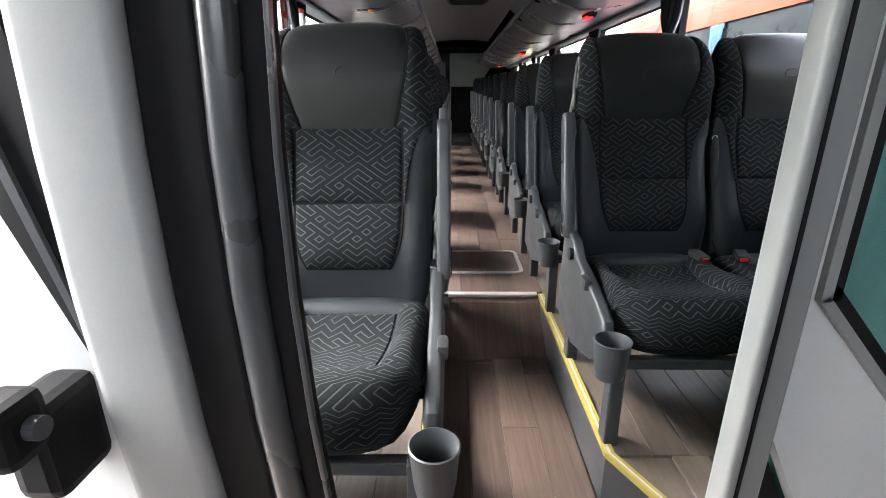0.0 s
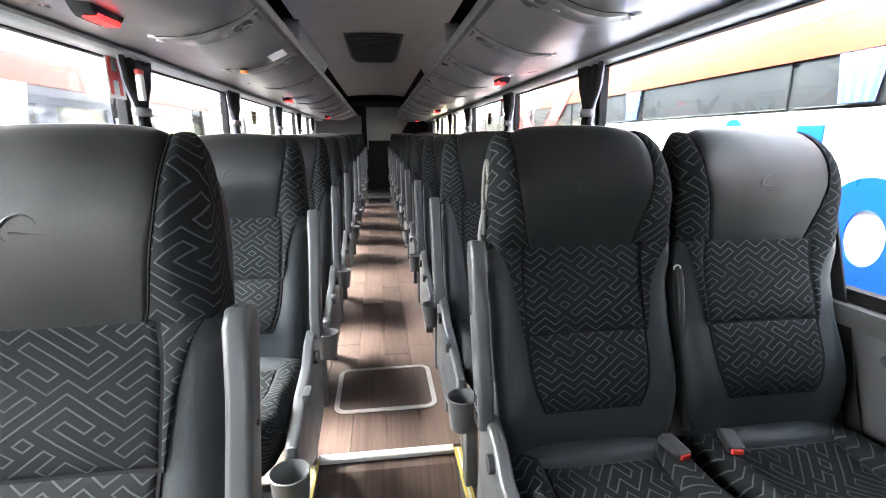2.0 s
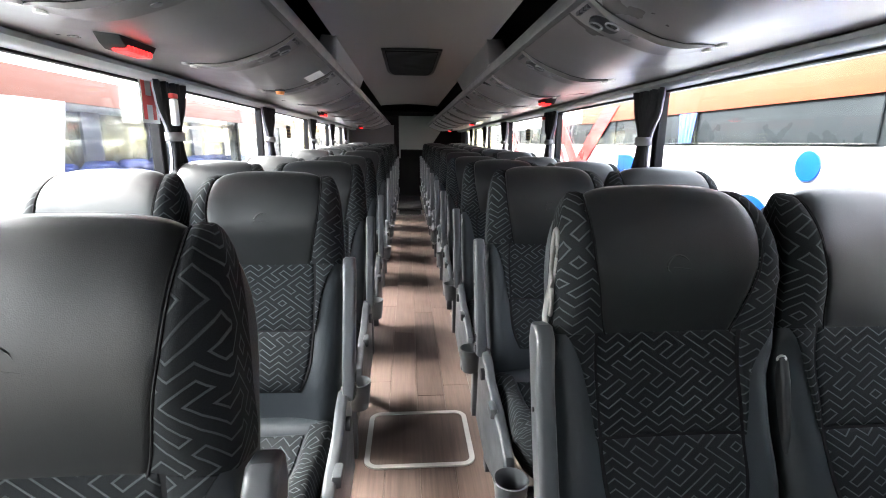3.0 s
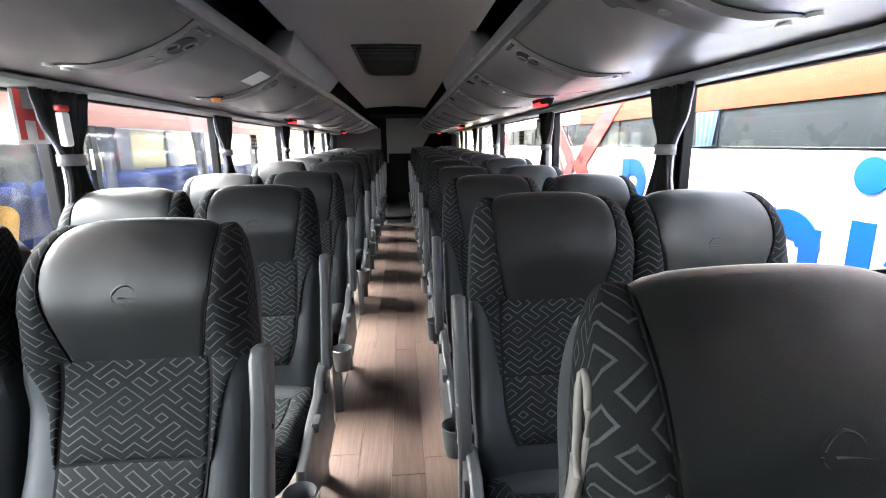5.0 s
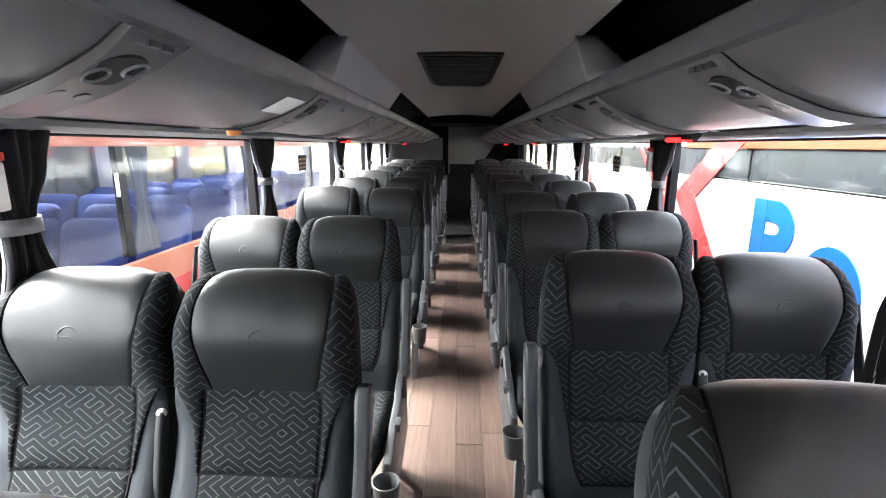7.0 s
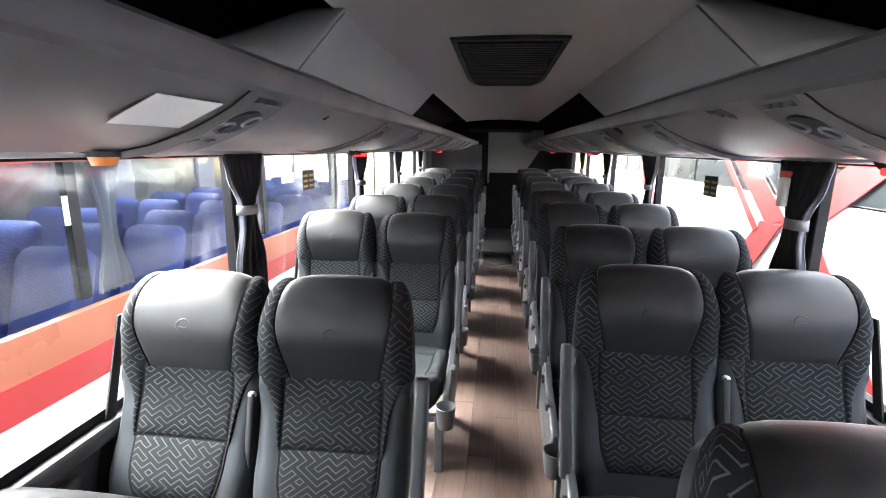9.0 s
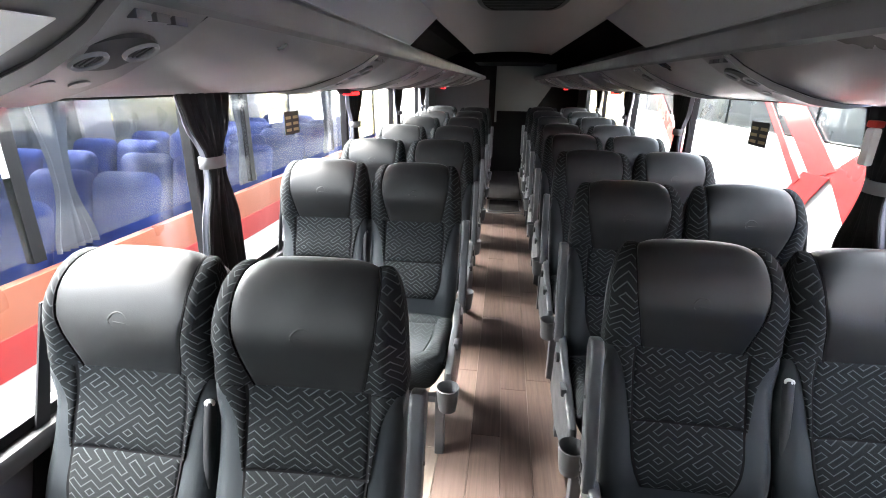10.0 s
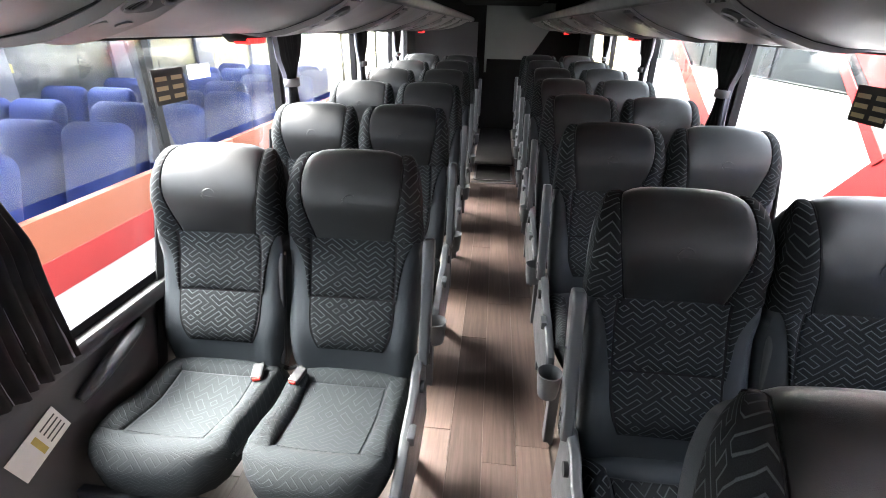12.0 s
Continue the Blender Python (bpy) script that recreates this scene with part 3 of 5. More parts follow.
def arc(cx, cy, r, a0, a1, n):
    return [(cx + r * math.cos(radians(a0 + (a1 - a0) * k / n)), cy + r * math.sin(radians(a0 + (a1 - a0) * k / n))) for k in range(n + 1)]


RECLINE = -17.0
BASE = (-0.238, 0.372)
SEAT_X, ARM_X = (0.485, 0.957), 0.205   # middles of the two places, aisle face of the armrest


def backrest(pair, x):
    b = smooth(part("backrest", back_body(), LEATHER, pair), 60)
    b.matrix_basis = pose(x, *BASE, RECLINE, 0, 0)
    rim = lambda t: 0.66 + 0.02 * min(1.0, max(0.0, t - 0.40) * 8) + 0.07 * min(1.0, max(0.0, t - 0.85) * 10) if t > 0.40 else 0.66 * (1 - 0.22 * (1 - t / 0.40) ** 3)
    smooth(part("seam", patch(back_point, lambda t: -rim(t), rim, 0.147, 0.645, 0.0, 16, 24), PIPING, b, "dark sunken seam round the cloth panels"))
    smooth(part("centre_panel", patch(back_point, lambda t: -0.645, lambda t: 0.645, 0.379, 0.642, 0.012), CLOTH, b, "dark cloth panel with grey maze lines"))
    for q in (-1, 1):
        near, far = (lambda t: q * 0.655), (lambda t: q * (0.668 + 0.072 * min(1.0, 1.8 * t) + 0.22 * max(0.0, (t - 0.45) / 0.55) ** 2))
        bm = patch(back_point, near if q > 0 else far, far if q > 0 else near, 0.37, 0.640, 0.006, 6, 12)
        smooth(part("side_strip", bm, CLOTH, b, "dark cloth strip with grey maze lines"))
    narrow = lambda t: 0.64 * (1 - 0.22 * (1 - t) ** 3)
    smooth(part("lumbar_panel", patch(back_point, lambda t: -narrow(t), lambda t: narrow(t), 0.150, 0.378, 0.013), CLOTH, b, "dark cloth panel with grey maze lines"))
    pad = lambda v: 0.56 + 0.24 * min(1.0, max(0.0, (v - 0.63) / 0.25)) ** 0.85 + 0.09 * min(1.0, max(0.0, (v - 0.88) / 0.10))
    lo, hi = 0.628, 1.075
    smooth(part("headrest_pad", patch(back_point, lambda t: -pad(lo + (hi - lo) * t), lambda t: pad(lo + (hi - lo) * t), lo, hi, 0.009, 14, 30, rise=7.0), LEATHER_HEAD, b, "smooth grey leatherette headrest"))
    for q in (-1, 1):
        w0, w1 = 0.636, 1.05
        inner = lambda t: q * (pad(w0 + (w1 - w0) * t) - 0.004)
        outer = lambda t: q * 1.50
        bm = patch(back_point, inner if q > 0 else outer, outer if q > 0 else inner, w0, w1, 0.007, 16, 30, rise=8.0)
        smooth(part("headrest_wing", bm, CLOTH, b, "dark cloth wing with grey maze lines"))
        bm = bmesh.new()
        tube(bm, [back_point(q * (pad(lo + 0.40 * k / 24) + 0.004), lo + 0.40 * k / 24, 0.0055) for k in range(25)], 0.0018, 6)
        smooth(part("piping", bm, PIPING, b))
    bm = bmesh.new()
    tube(bm, [back_point(0.11 * math.cos(a), 0.800 + 0.020 * math.sin(a), 0.0112) for a in (radians(30 + 19 * k) for k in range(12))], [0.0008 + 0.0024 * math.sin(math.pi * k / 11) for k in range(12)], 6)
    tube(bm, [back_point(-0.05 + 0.2 * k / 5, 0.797 - 0.006 * (k / 5) ** 2, 0.0112) for k in range(6)], [0.0026 - 0.0003 * k for k in range(6)], 6)
    smooth(part("embossed_mark", bm, LEATHER_HEAD, b))
    return b


def cushion(pair, x):
    c = smooth(part("cushion", cushion_body(), LEATHER, pair), 60)
    c.location = (x, 0, 0)
    sp = lambda t: 0.60 - 0.05 * t
    smooth(part("seat_panel", patch(cushion_point, lambda t: -sp(t), lambda t: sp(t), 0.165, 0.44, 0.001), CLOTH, c, "dark cloth seat panel with grey maze lines"))
    for q in (-1, 1):
        near, far = (lambda t: q * (sp(t) + 0.025)), (lambda t: q * 0.985)
        bm = patch(cushion_point, near if q > 0 else far, far if q > 0 else near, 0.12, 0.50, 0.034, 10, 14, rise=2.4)
        smooth(part("side_bolster", bm, CLOTH, c, "dark cloth bolster with grey maze lines"))
    smooth(part("rear_roll", patch(cushion_point, lambda t: -0.90, lambda t: 0.90, 0.03, 0.165, 0.022, 16, 8, rise=2.4), LEATHER, c, "smooth leatherette roll at the back of the seat"))
    smooth(part("front_roll", patch(cushion_point, lambda t: -0.985, lambda t: 0.985, 0.440, 0.96, 0.030, 16, 20, rise=2.6), CLOTH, c, "dark cloth front edge with grey maze lines"))
    return c


def seat_pair(side):
    """A double coach seat facing the front, its aisle side towards the bus's middle; row line at y = 0."""
    pair = thing("bus_seat_pair", (0, 0, 0), "grey leatherette double coach seat with maze-patterned dark cloth panels", "bus seat", "double seats along the aisle")
    for x in SEAT_X:
        backrest(pair, side * x)
        cushion(pair, side * x)
    xa = sorted((side * 0.262, side * 0.288))
    # folded-up aisle armrest beside the backrest
    def along(v, out):
        a = radians(-RECLINE)
        return (BASE[0] + v * math.sin(a) - out * math.cos(a), BASE[1] + v * math.cos(a) + out * math.sin(a))
    bm = bmesh.new()
    arm = [along(0.10, 0.02), along(0.095, 0.066), along(0.17, 0.078), along(0.40, 0.068), along(0.50, 0.08), along(0.528, 0.064), along(0.532, 0.03), along(0.50, 0.012), along(0.30, 0.014)]
    prism(bm, arm, *sorted((side * ARM_X, side * (ARM_X + 0.038))), axis=0, bevel=0.011, seg=3)
    ar = smooth(part("armrest", bm, PLASTIC, pair, "grey plastic armrest folded up"), 45)
    for k in (0.125, 0.165):
        for dy in (-0.013, 0.007):
            y, z = along(k, 0.045)
            part("slot", boxed(*sorted((side * (ARM_X - 0.0025), side * (ARM_X + 0.0015))), y + dy, y + dy + 0.008, z - 0.014, z + 0.014), PLASTIC_DARK, ar)
    y, z = along(0.36, 0.04)
    part("screw", disc(bmesh.new(), (side * (ARM_X - 0.0008), y, z), 0.005, 0.004, 'x', 10), PLASTIC_DARK, ar)
    # moulded side panel that slopes forward to the cup holder
    bm = bmesh.new()
    side_line = [(-0.20, 0.48), (-0.25, 0.505), (-0.325, 0.49), (-0.39, 0.445), (-0.52, 0.425), (-0.63, 0.395), (-0.695, 0.372), (-0.712, 0.31), (-0.69, 0.25), (-0.60, 0.20), (-0.40, 0.14), (-0.16, 0.17)]
    prism(bm, side_line, *sorted((side * 0.224, side * 0.258)), axis=0, bevel=0.012, seg=3)
    sp = smooth(part("side_panel", bm, PLASTIC, pair, "grey moulded side panel"), 45)
    bm = bmesh.new()
    disc(bm, (side * 0.2215, -0.335, 0.445), 0.021, 0.02, 'x', 16)
    smooth(part("recline_knob", bm, PLASTIC_DARK, sp, "black round recline knob"))
    bm = boxed(*sorted((side * 0.210, side * 0.236)), -0.545, -0.485, 0.395, 0.432, bevel=0.01)
    smooth(part("button_pad", bm, PLASTIC, sp))
    # cup holder: an open cup at the front end of the panel
    bm = bmesh.new()
    cx, cy = side * 0.234, -0.758
    rings = []
    for r, z in ((0.036, 0.245), (0.041, 0.275), (0.047, 0.345), (0.049, 0.352), (0.046, 0.354), (0.042, 0.345), (0.036, 0.28), (0.004, 0.272)):
        rings.append([bm.verts.new((cx + r * math.cos(a), cy + r * math.sin(a), z)) for a in (2 * math.pi * k / 24 for k in range(24))])
    for a, b in zip(rings, rings[1:]):
        for j in range(24):
            bm.faces.new((a[j], a[(j + 1) % 24], b[(j + 1) % 24], b[j]))
    bm.faces.new(rings[0][::-1])
    bm.faces.new(rings[-1])
    bmesh.ops.recalc_face_normals(bm, faces=bm.faces[:])
    smooth(part("cup_holder", bm, PLASTIC, pair, "grey plastic cup holder"), 40)
    # legs and cross frame
    for y in (-0.70, -0.24):
        bm = boxed(*sorted((side * 0.250, side * 0.290)), y - 0.035, y + 0.02, -0.13, 0.28, bevel=0.006)
        part("leg", bm, STEEL, pair, "dark painted steel leg")
        bm = boxed(*sorted((side * 0.252, side * 1.20)), y - 0.012, y + 0.018, 0.235, 0.266, bevel=0.004)
        part("cross_bar", bm, STEEL, pair)
    # middle armrest standing between the two backs, with a pale end cap
    bm = bmesh.new()
    mid = [along(0.04, 0.0), along(0.04, 0.022), along(0.40, 0.040), along(0.45, 0.038), along(0.455, 0.010), along(0.42, 0.004)]
    prism(bm, mid, *sorted((side * 0.732, side * 0.752)), axis=0, bevel=0.008, seg=3)
    ma = smooth(part("middle_armrest", bm, PLASTIC_DARK, pair, "dark plastic middle armrest"), 45)
    bm = bmesh.new()
    y, z = along(0.446, 0.026)
    bmesh.ops.create_uvsphere(bm, u_segments=12, v_segments=8, radius=0.013, matrix=Matrix.Translation((side * 0.743, y, z)))
    smooth(part("end_cap", bm, CAP, ma, "pale round end cap"))
    # window-side armrest: a bowed bar on the wall
    bm = bmesh.new()
    tube(bm, [(side * (1.200 - 0.025 * math.sin(math.pi * k / 10)), -0.30 - 0.03 * k, 0.60 + 0.02 * math.sin(math.pi * k / 10) - 0.0085 * k) for k in range(11)], [0.014, 0.021, 0.024, 0.025, 0.025, 0.025, 0.025, 0.025, 0.024, 0.021, 0.014], 12)
    smooth(part("wall_armrest", bm, PLASTIC, pair, "bowed grey armrest along the wall"))
    # lap belts: buckles lying at the back of the cushions
    for x, ry in ((0.655, 12), (0.80, -14)):
        bm = boxed(-0.019, 0.019, -0.036, 0.030, -0.010, 0.011, bevel=0.006)
        bu = part("belt_buckle", bm, PLASTIC_DARK, pair, "seat belt buckle")
        bu.matrix_basis = pose(side * x, -0.315, 0.432, 8, 0, side * ry)
        part("release_button", boxed(-0.013, 0.013, -0.041, -0.034, -0.006, 0.007, bevel=0.002, seg=1), RED_BUTTON, bu, "red release button")
        bm = bmesh.new()
        tube(bm, [(side * x, -0.28, 0.425), (side * (x + 0.02), -0.245, 0.415), (side * 0.735, -0.215, 0.37)], 0.008, 6)
        part("belt_strap", bm, BELT, pair)
    # shoulder belt of the window seat
    bm = bmesh.new()
    top, low = along(0.66, 0.03), along(0.02, 0.03)
    prism(bm, [(top[0], top[1]), (top[0] + 0.03, top[1]), (low[0] + 0.03, low[1] - 0.03), (low[0] - 0.02, low[1] - 0.03)], *sorted((side * 1.205, side * 1.211)), axis=0)
    part("shoulder_belt", bm, BELT, pair, "black webbing belt")
    return pair


rng = random.Random(7)
for side, rows in ((-1, LEFT_ROWS), (1, RIGHT_ROWS)):
    first = seat_pair(side)
    pairs = [first if k == 0 else copy_thing(first, pose(0, y, 0)) for k, y in enumerate(rows)]
    for k, (ob, y) in enumerate(zip(pairs, rows)):
        ob.matrix_basis = pose(0.02 if y == LEFT_ROWS[0] else 0, y, 0.018 + 0.016 * max(0.0, y - 6.8) if k > 3 else 0)
        for c in ob.children:
            if c.name.startswith("backrest"):
                loc = c.matrix_basis.translation.copy()
                c.matrix_basis = pose(*loc, RECLINE + rng.uniform(-1.6, 1.6), rng.uniform(-0.6, 0.6), rng.uniform(-1.2, 1.2))
            if c.name.startswith("cushion") and side < 0 and k == 4:
                # this pair's cloth: worn faint lines, and window light painted in as a paler base
                for d in c.children:
                    d.data = d.data.copy()
                    d.data.materials[0] = CLOTH_WORN_LIT
            if c.name.startswith("middle_armrest") and side < 0 and k < 2:
                at = Vector((0, BASE[0] + 0.10 * math.sin(radians(17)) - 0.02, BASE[1] + 0.10 * math.cos(radians(17))))
                c.matrix_basis = Matrix.Translation(at) @ Matrix.Rotation(radians((72, 48)[k]), 4, 'X') @ Matrix.Translation(-at)
        if side > 0 and k == 0:
            # the front aisle seat has a shoulder belt that leaves a pocket in the headrest's flank
            b = min((c for c in ob.children if c.name.startswith("backrest")), key=lambda c: c.matrix_basis.translation.x)
            smooth(part("belt_pocket", patch(back_point, lambda t: -1.46, lambda t: -1.02 - 0.10 * abs(2 * t - 1) ** 2, 0.70, 0.915, 0.007, 10, 14), BLACK, b, "dark belt pocket in the wing"))
            bm = bmesh.new()
            tube(bm, [back_point(-1.13 - 0.06 * math.sin(2 * q), 0.775 + 0.09 * math.sin(q), 0.014 + 0.004 * math.cos(q)) for q in (2 * math.pi * n / 24 for n in range(25))], 0.0045, 8, caps=False)
            smooth(part("belt_guide", bm, STRAP, b, "grey belt guide loop"))
            bm = bmesh.new()
            rows_ = [[bm.verts.new(back_point(-1.12 - d, v, 0.016 + 0.005 * math.sin(v * 30))) for d in (0.0, 0.09, 0.18)] for v in (0.52, 0.56, 0.60, 0.64, 0.68, 0.72, 0.76, 0.79)]
            for a, c in zip(rows_, rows_[1:]):
                for n in range(2):
                    bm.faces.new((a[n], a[n + 1], c[n + 1], c[n]))
            st = smooth(part("shoulder_strap", bm, STRAP, b, "pale grey belt strap beside the headrest"), 80)
            st.modifiers.new("webbing", 'SOLIDIFY').thickness = 0.003

# ---- curtains on the piers ----
def curtain(side, y, width=0.15, low=0.70):
    ob = thing("curtain", (0, y, 0), "dark pleated window curtain gathered by a grey tie band", "curtain", "curtains along the windows")
    for name, material, x, spread, shift in (("drape", CURTAIN, 1.150, 1.0, 0.0), ("lining", CURTAIN_LINING, 1.167, 0.98, 2.6)):
        bm = bmesh.new()
        rows = []
        for j in range(25):
            t = j / 24
            z = 1.508 + (low - 1.508) * t
            w = lerp([(0, 1.0), (0.12, 0.82), (0.27, 0.40), (0.31, 0.34), (0.36, 0.40), (0.6, 0.72), (1, 0.92)], t) * width * spread
            row = []
            for i in range(49):
                q = i / 48
                fold = (0.012 * math.sin(q * 2 * math.pi * 7 + shift + 1.1 * math.sin(t * 3 + q * 6 + y)) + 0.009 * math.sin(q * 2 * math.pi * 3.3 + y * 3 + 1.6 * t)) * (0.55 + 0.45 * abs(t - 0.3))
                row.append(bm.verts.new((side * (x - fold + 0.006 * math.sin(t * 9 + q * 5)), (q - 0.5) * 2 * w + 0.012 * math.sin(t * 6 + y), z)))
            rows.append(row)
        for a, b in zip(rows, rows[1:]):
            for i in range(48):
                bm.faces.new((a[i], a[i + 1], b[i + 1], b[i]))
        c = smooth(part(name, bm, material, ob, "pale grey curtain lining" if name == "lining" else ""), 80)
        so = c.modifiers.new("cloth", 'SOLIDIFY')
        so.thickness = 0.0025
    w = 0.36 * width
    bm = bmesh.new()
    pts = arc(0, 0, 1.0, 0, 360, 22)[:-1]
    lo = [bm.verts.new((side * (1.155 + 0.034 * p[0]), p[1] * (w + 0.008), 1.240)) for p in pts]
    hi = [bm.verts.new((side * (1.155 + 0.034 * p[0]), p[1] * (w + 0.006), 1.282)) for p in pts]
    for k in range(22):
        bm.faces.new((lo[k], lo[(k + 1) % 22], hi[(k + 1) % 22], hi[k]))
    t = smooth(part("tie_band", bm, TIE_BAND, ob, "grey tie band"))
    t.modifiers.new("band", 'SOLIDIFY').thickness = 0.004
    return ob


for side, ys in ((-1, WIN_L[1:-1]), (1, WIN_R[1:-1])):
    for y in ys:
        curtain(side, y)
curtain(1, 2.40, 0.25)

# ---- partition behind the driver ----
PY = 1.826
bm = bmesh.new()
prism(bm, [(0.345, 2.1), (0.345, 0.445), (0.425, 0.275), (0.64, -0.175), (HALF + 0.06, -0.175), (HALF + 0.06, 0.10), (0.86, 0.10), (0.378, 0.656), (0.378, 1.55), (HALF + 0.06, 1.55), (HALF + 0.06, 2.1)], PY, PY + 0.03, axis=1)
solid("wall_partition", bm, PARTITION, "pale grey laminate partition behind the driver", "wall", kind="structure")
solid("wall_partition_header", boxed(-0.96, 0.343, PY, PY + 0.03, 1.72, 2.1), PARTITION, "pale grey panel over the cab doorway", "wall", kind="structure")
# black slab put in for the darkness of the open gap below the partition
solid("wall_partition_base", prism(bmesh.new(), [(0.345, LOW), (0.345, 0.435), (0.42, 0.27), (0.62, LOW)], PY + 0.035, PY + 0.06, axis=1), BLACK, "black slab standing in for the dark gap under the partition", "wall", kind="structure")
win = thing("window_partition", (0, 0, 0), "dark-framed partition window with a teal curtain behind it", "window", kind="structure")
for nm, wd, out, m_ in (("window_frame", 0.016, 0.014, PARTITION_FRAME), ("seal", 0.026, 0.004, BLACK)):
    for a, b in (((0.378, 0.656), (0.378, 1.55)), ((0.86, 0.10), (0.378, 0.656))):
        d = Vector((b[0] - a[0], b[1] - a[1])).normalized()
        n = Vector((d.y, -d.x))
        q = 0.0 if nm == "window_frame" else 0.012
        e = [(a[0] + n.x * q, a[1] + n.y * q), (b[0] + n.x * q, b[1] + n.y * q), (b[0] + n.x * (q + wd), b[1] + n.y * (q + wd)), (a[0] + n.x * (q + wd), a[1] + n.y * (q + wd))]
        part(nm, prism(bmesh.new(), e, PY - out, PY + 0.02, axis=1), m_, win)
p = part("pane", prism(bmesh.new(), [(0.378, 0.656), (0.86, 0.10), (1.27, 0.10), (1.27, 1.55), (0.378, 1.55)], PY + 0.012, PY + 0.016, axis=1), GLASS, win)
p.visible_shadow = False
bm = bmesh.new()
rows = []
for j in range(40):
    t = j / 39
    z = 1.60 - 1.55 * t
    rows.append([bm.verts.new((0.40 + 0.86 * i / 80 + 0.02 * math.sin(t * 7) * t, PY + 0.085 + 0.024 * math.sin(i * 0.62 + 0.9 * math.sin(j * 0.3)) * (1 - 0.5 * t) + 0.030 * max(0.0, (t - 0.42) / 0.58) ** 0.6 * math.sin(j * 1.05 + 1.3 * math.sin(i * 0.31) + i * 0.12), z)) for i in range(81)])
for a, b in zip(rows, rows[1:]):
    for i in range(80):
        bm.faces.new((a[i], a[i + 1], b[i + 1], b[i]))
tc_ = smooth(solid("teal_curtain", bm, TEAL, "crumpled teal curtain behind the partition window", "curtain"), 80)
tc_.modifiers.new("cloth", 'SOLIDIFY').thickness = 0.003
# door frame posts, bowed a little with the body's side
frame_ob = thing("door_1", (0, 0, 0), "aluminium door frame with black rubber seals", "door frame", kind="structure")


def post(name, x0, x1, y0, y1, material, bow=0.0, bevel=0.008):
    bm = bmesh.new()
    rows = []
    for k in range(13):
        z = LOW + (1.98 - LOW) * k / 12
        d = bow * (1 - ((z - 0.95) / 1.1) ** 2) + (0.12 * (z - 0.8) ** 2 if x0 < 0 else 0.0)
        rows.append([bm.verts.new((x + d, y, z)) for x, y in ((x0, y0), (x1, y0), (x1, y1), (x0, y1))])
    for a, b in zip(rows, rows[1:]):
        for i in range(4):
            bm.faces.new((a[i], a[(i + 1) % 4], b[(i + 1) % 4], b[i]))
    bm.faces.new(rows[0][::-1])
    bm.faces.new(rows[-1])
    bmesh.ops.recalc_face_normals(bm, faces=bm.faces[:])
    edges = [e for e in bm.edges if abs(e.verts[0].co.z - e.verts[1].co.z) > 0.01]
    bmesh.ops.bevel(bm, geom=edges, offset=bevel, segments=3, affect='EDGES', profile=0.6)
    return smooth(part(name, bm, material, frame_ob), 40)


post("post", 0.280, 0.303, 1.80, 1.849, PARTITION_FRAME, 0.012, 0.010)
post("seal", 0.303, 0.311, 1.804, 1.844, BLACK, 0.012, 0.002)
post("post", 0.311, 0.350, 1.808, 1.849, PARTITION_FRAME, 0.012, 0.006)
post("seal", -0.412, -0.380, 1.678, 1.718, BLACK, 0.0, 0.010)
post("edge_strip", -0.381, -0.374, 1.669, 1.681, DOOR_POST, 0.0, 0.002)
post("post", -0.452, -0.412, 1.66, 1.718, DOOR_POST, 0.0, 0.018)
post("seal", -0.524, -0.452, 1.669, 1.709, BLACK, 0.0, 0.008)
post("post", -0.642, -0.524, 1.651, 1.718, ENTRANCE_PANEL, 0.0, 0.018)
# entrance side: window frame bars and a door clamp against the daylight
ent = thing("door_2", (0, 0, 0), "open entrance door edge with dark frame bars", "door", kind="structure")
part("frame_bar", prism(bmesh.new(), [(-0.80, 1.12), (-0.655, 1.12), (-0.632, 0.92), (-0.615, 0.56), (-0.800, 1.11)], 1.668, 1.680, axis=1), BLACK, ent)
part("frame_bar", prism(bmesh.new(), [(-0.742, 1.12), (-0.725, 1.12), (-0.628, 0.66), (-0.632, 0.64)], 1.660, 1.667, axis=1), STEEL, ent, "grey strip along the bar")
cl = thing("door_clamp", (-0.685, 1.640, 0.545), "black plastic door clamp by the entrance", "door clamp")
part("body", boxed(-0.03, 0.03, -0.05, 0.045, -0.06, 0.075, bevel=0.016), BLACK, cl)
part("jaw", boxed(-0.028, 0.028, -0.095, -0.03, 0.02, 0.10, bevel=0.014), BLACK, cl)
part("pin", disc(bmesh.new(), (0.032, -0.06, 0.06), 0.014, 0.02, 'x', 14), STEEL, cl)

# added white panel where bright pavement would show past the entrance
solid("wall_partition_door_side", boxed(-HALF - 0.06, -0.60, PY - 0.145, PY - 0.115, LOW - 0.1, 2.1), PARTITION, "added white panel standing in for the bright pavement outside", "wall", kind="structure")
# unseen cab shell round the viewer; entrance and windscreen slot sized to set the daylight
bm = bmesh.new()
box(bm, HALF, HALF + 0.06, Y0, 1.85, -0.34, 2.1)
box(bm, -HALF - 0.06, -HALF, Y0, 1.85, 1.75, 2.1)
box(bm, -HALF - 0.06, -HALF, Y0, 1.35, -0.34, 1.75)
box(bm, -HALF - 0.06, HALF + 0.06, Y0 - 0.06, Y0, -0.34, 1.40)
box(bm, -HALF - 0.06, HALF + 0.06, Y0 - 0.06, Y0, 1.75, 2.1)
solid("wall_cab", bm, WALL, "unseen dark cab wall with openings sized to set the light", "wall", kind="structure")

# ---- ground and the two neighbouring coaches ----
GROUND = -1.25
bm = boxed(-400, 400, -400, 400, GROUND - 0.2, GROUND)
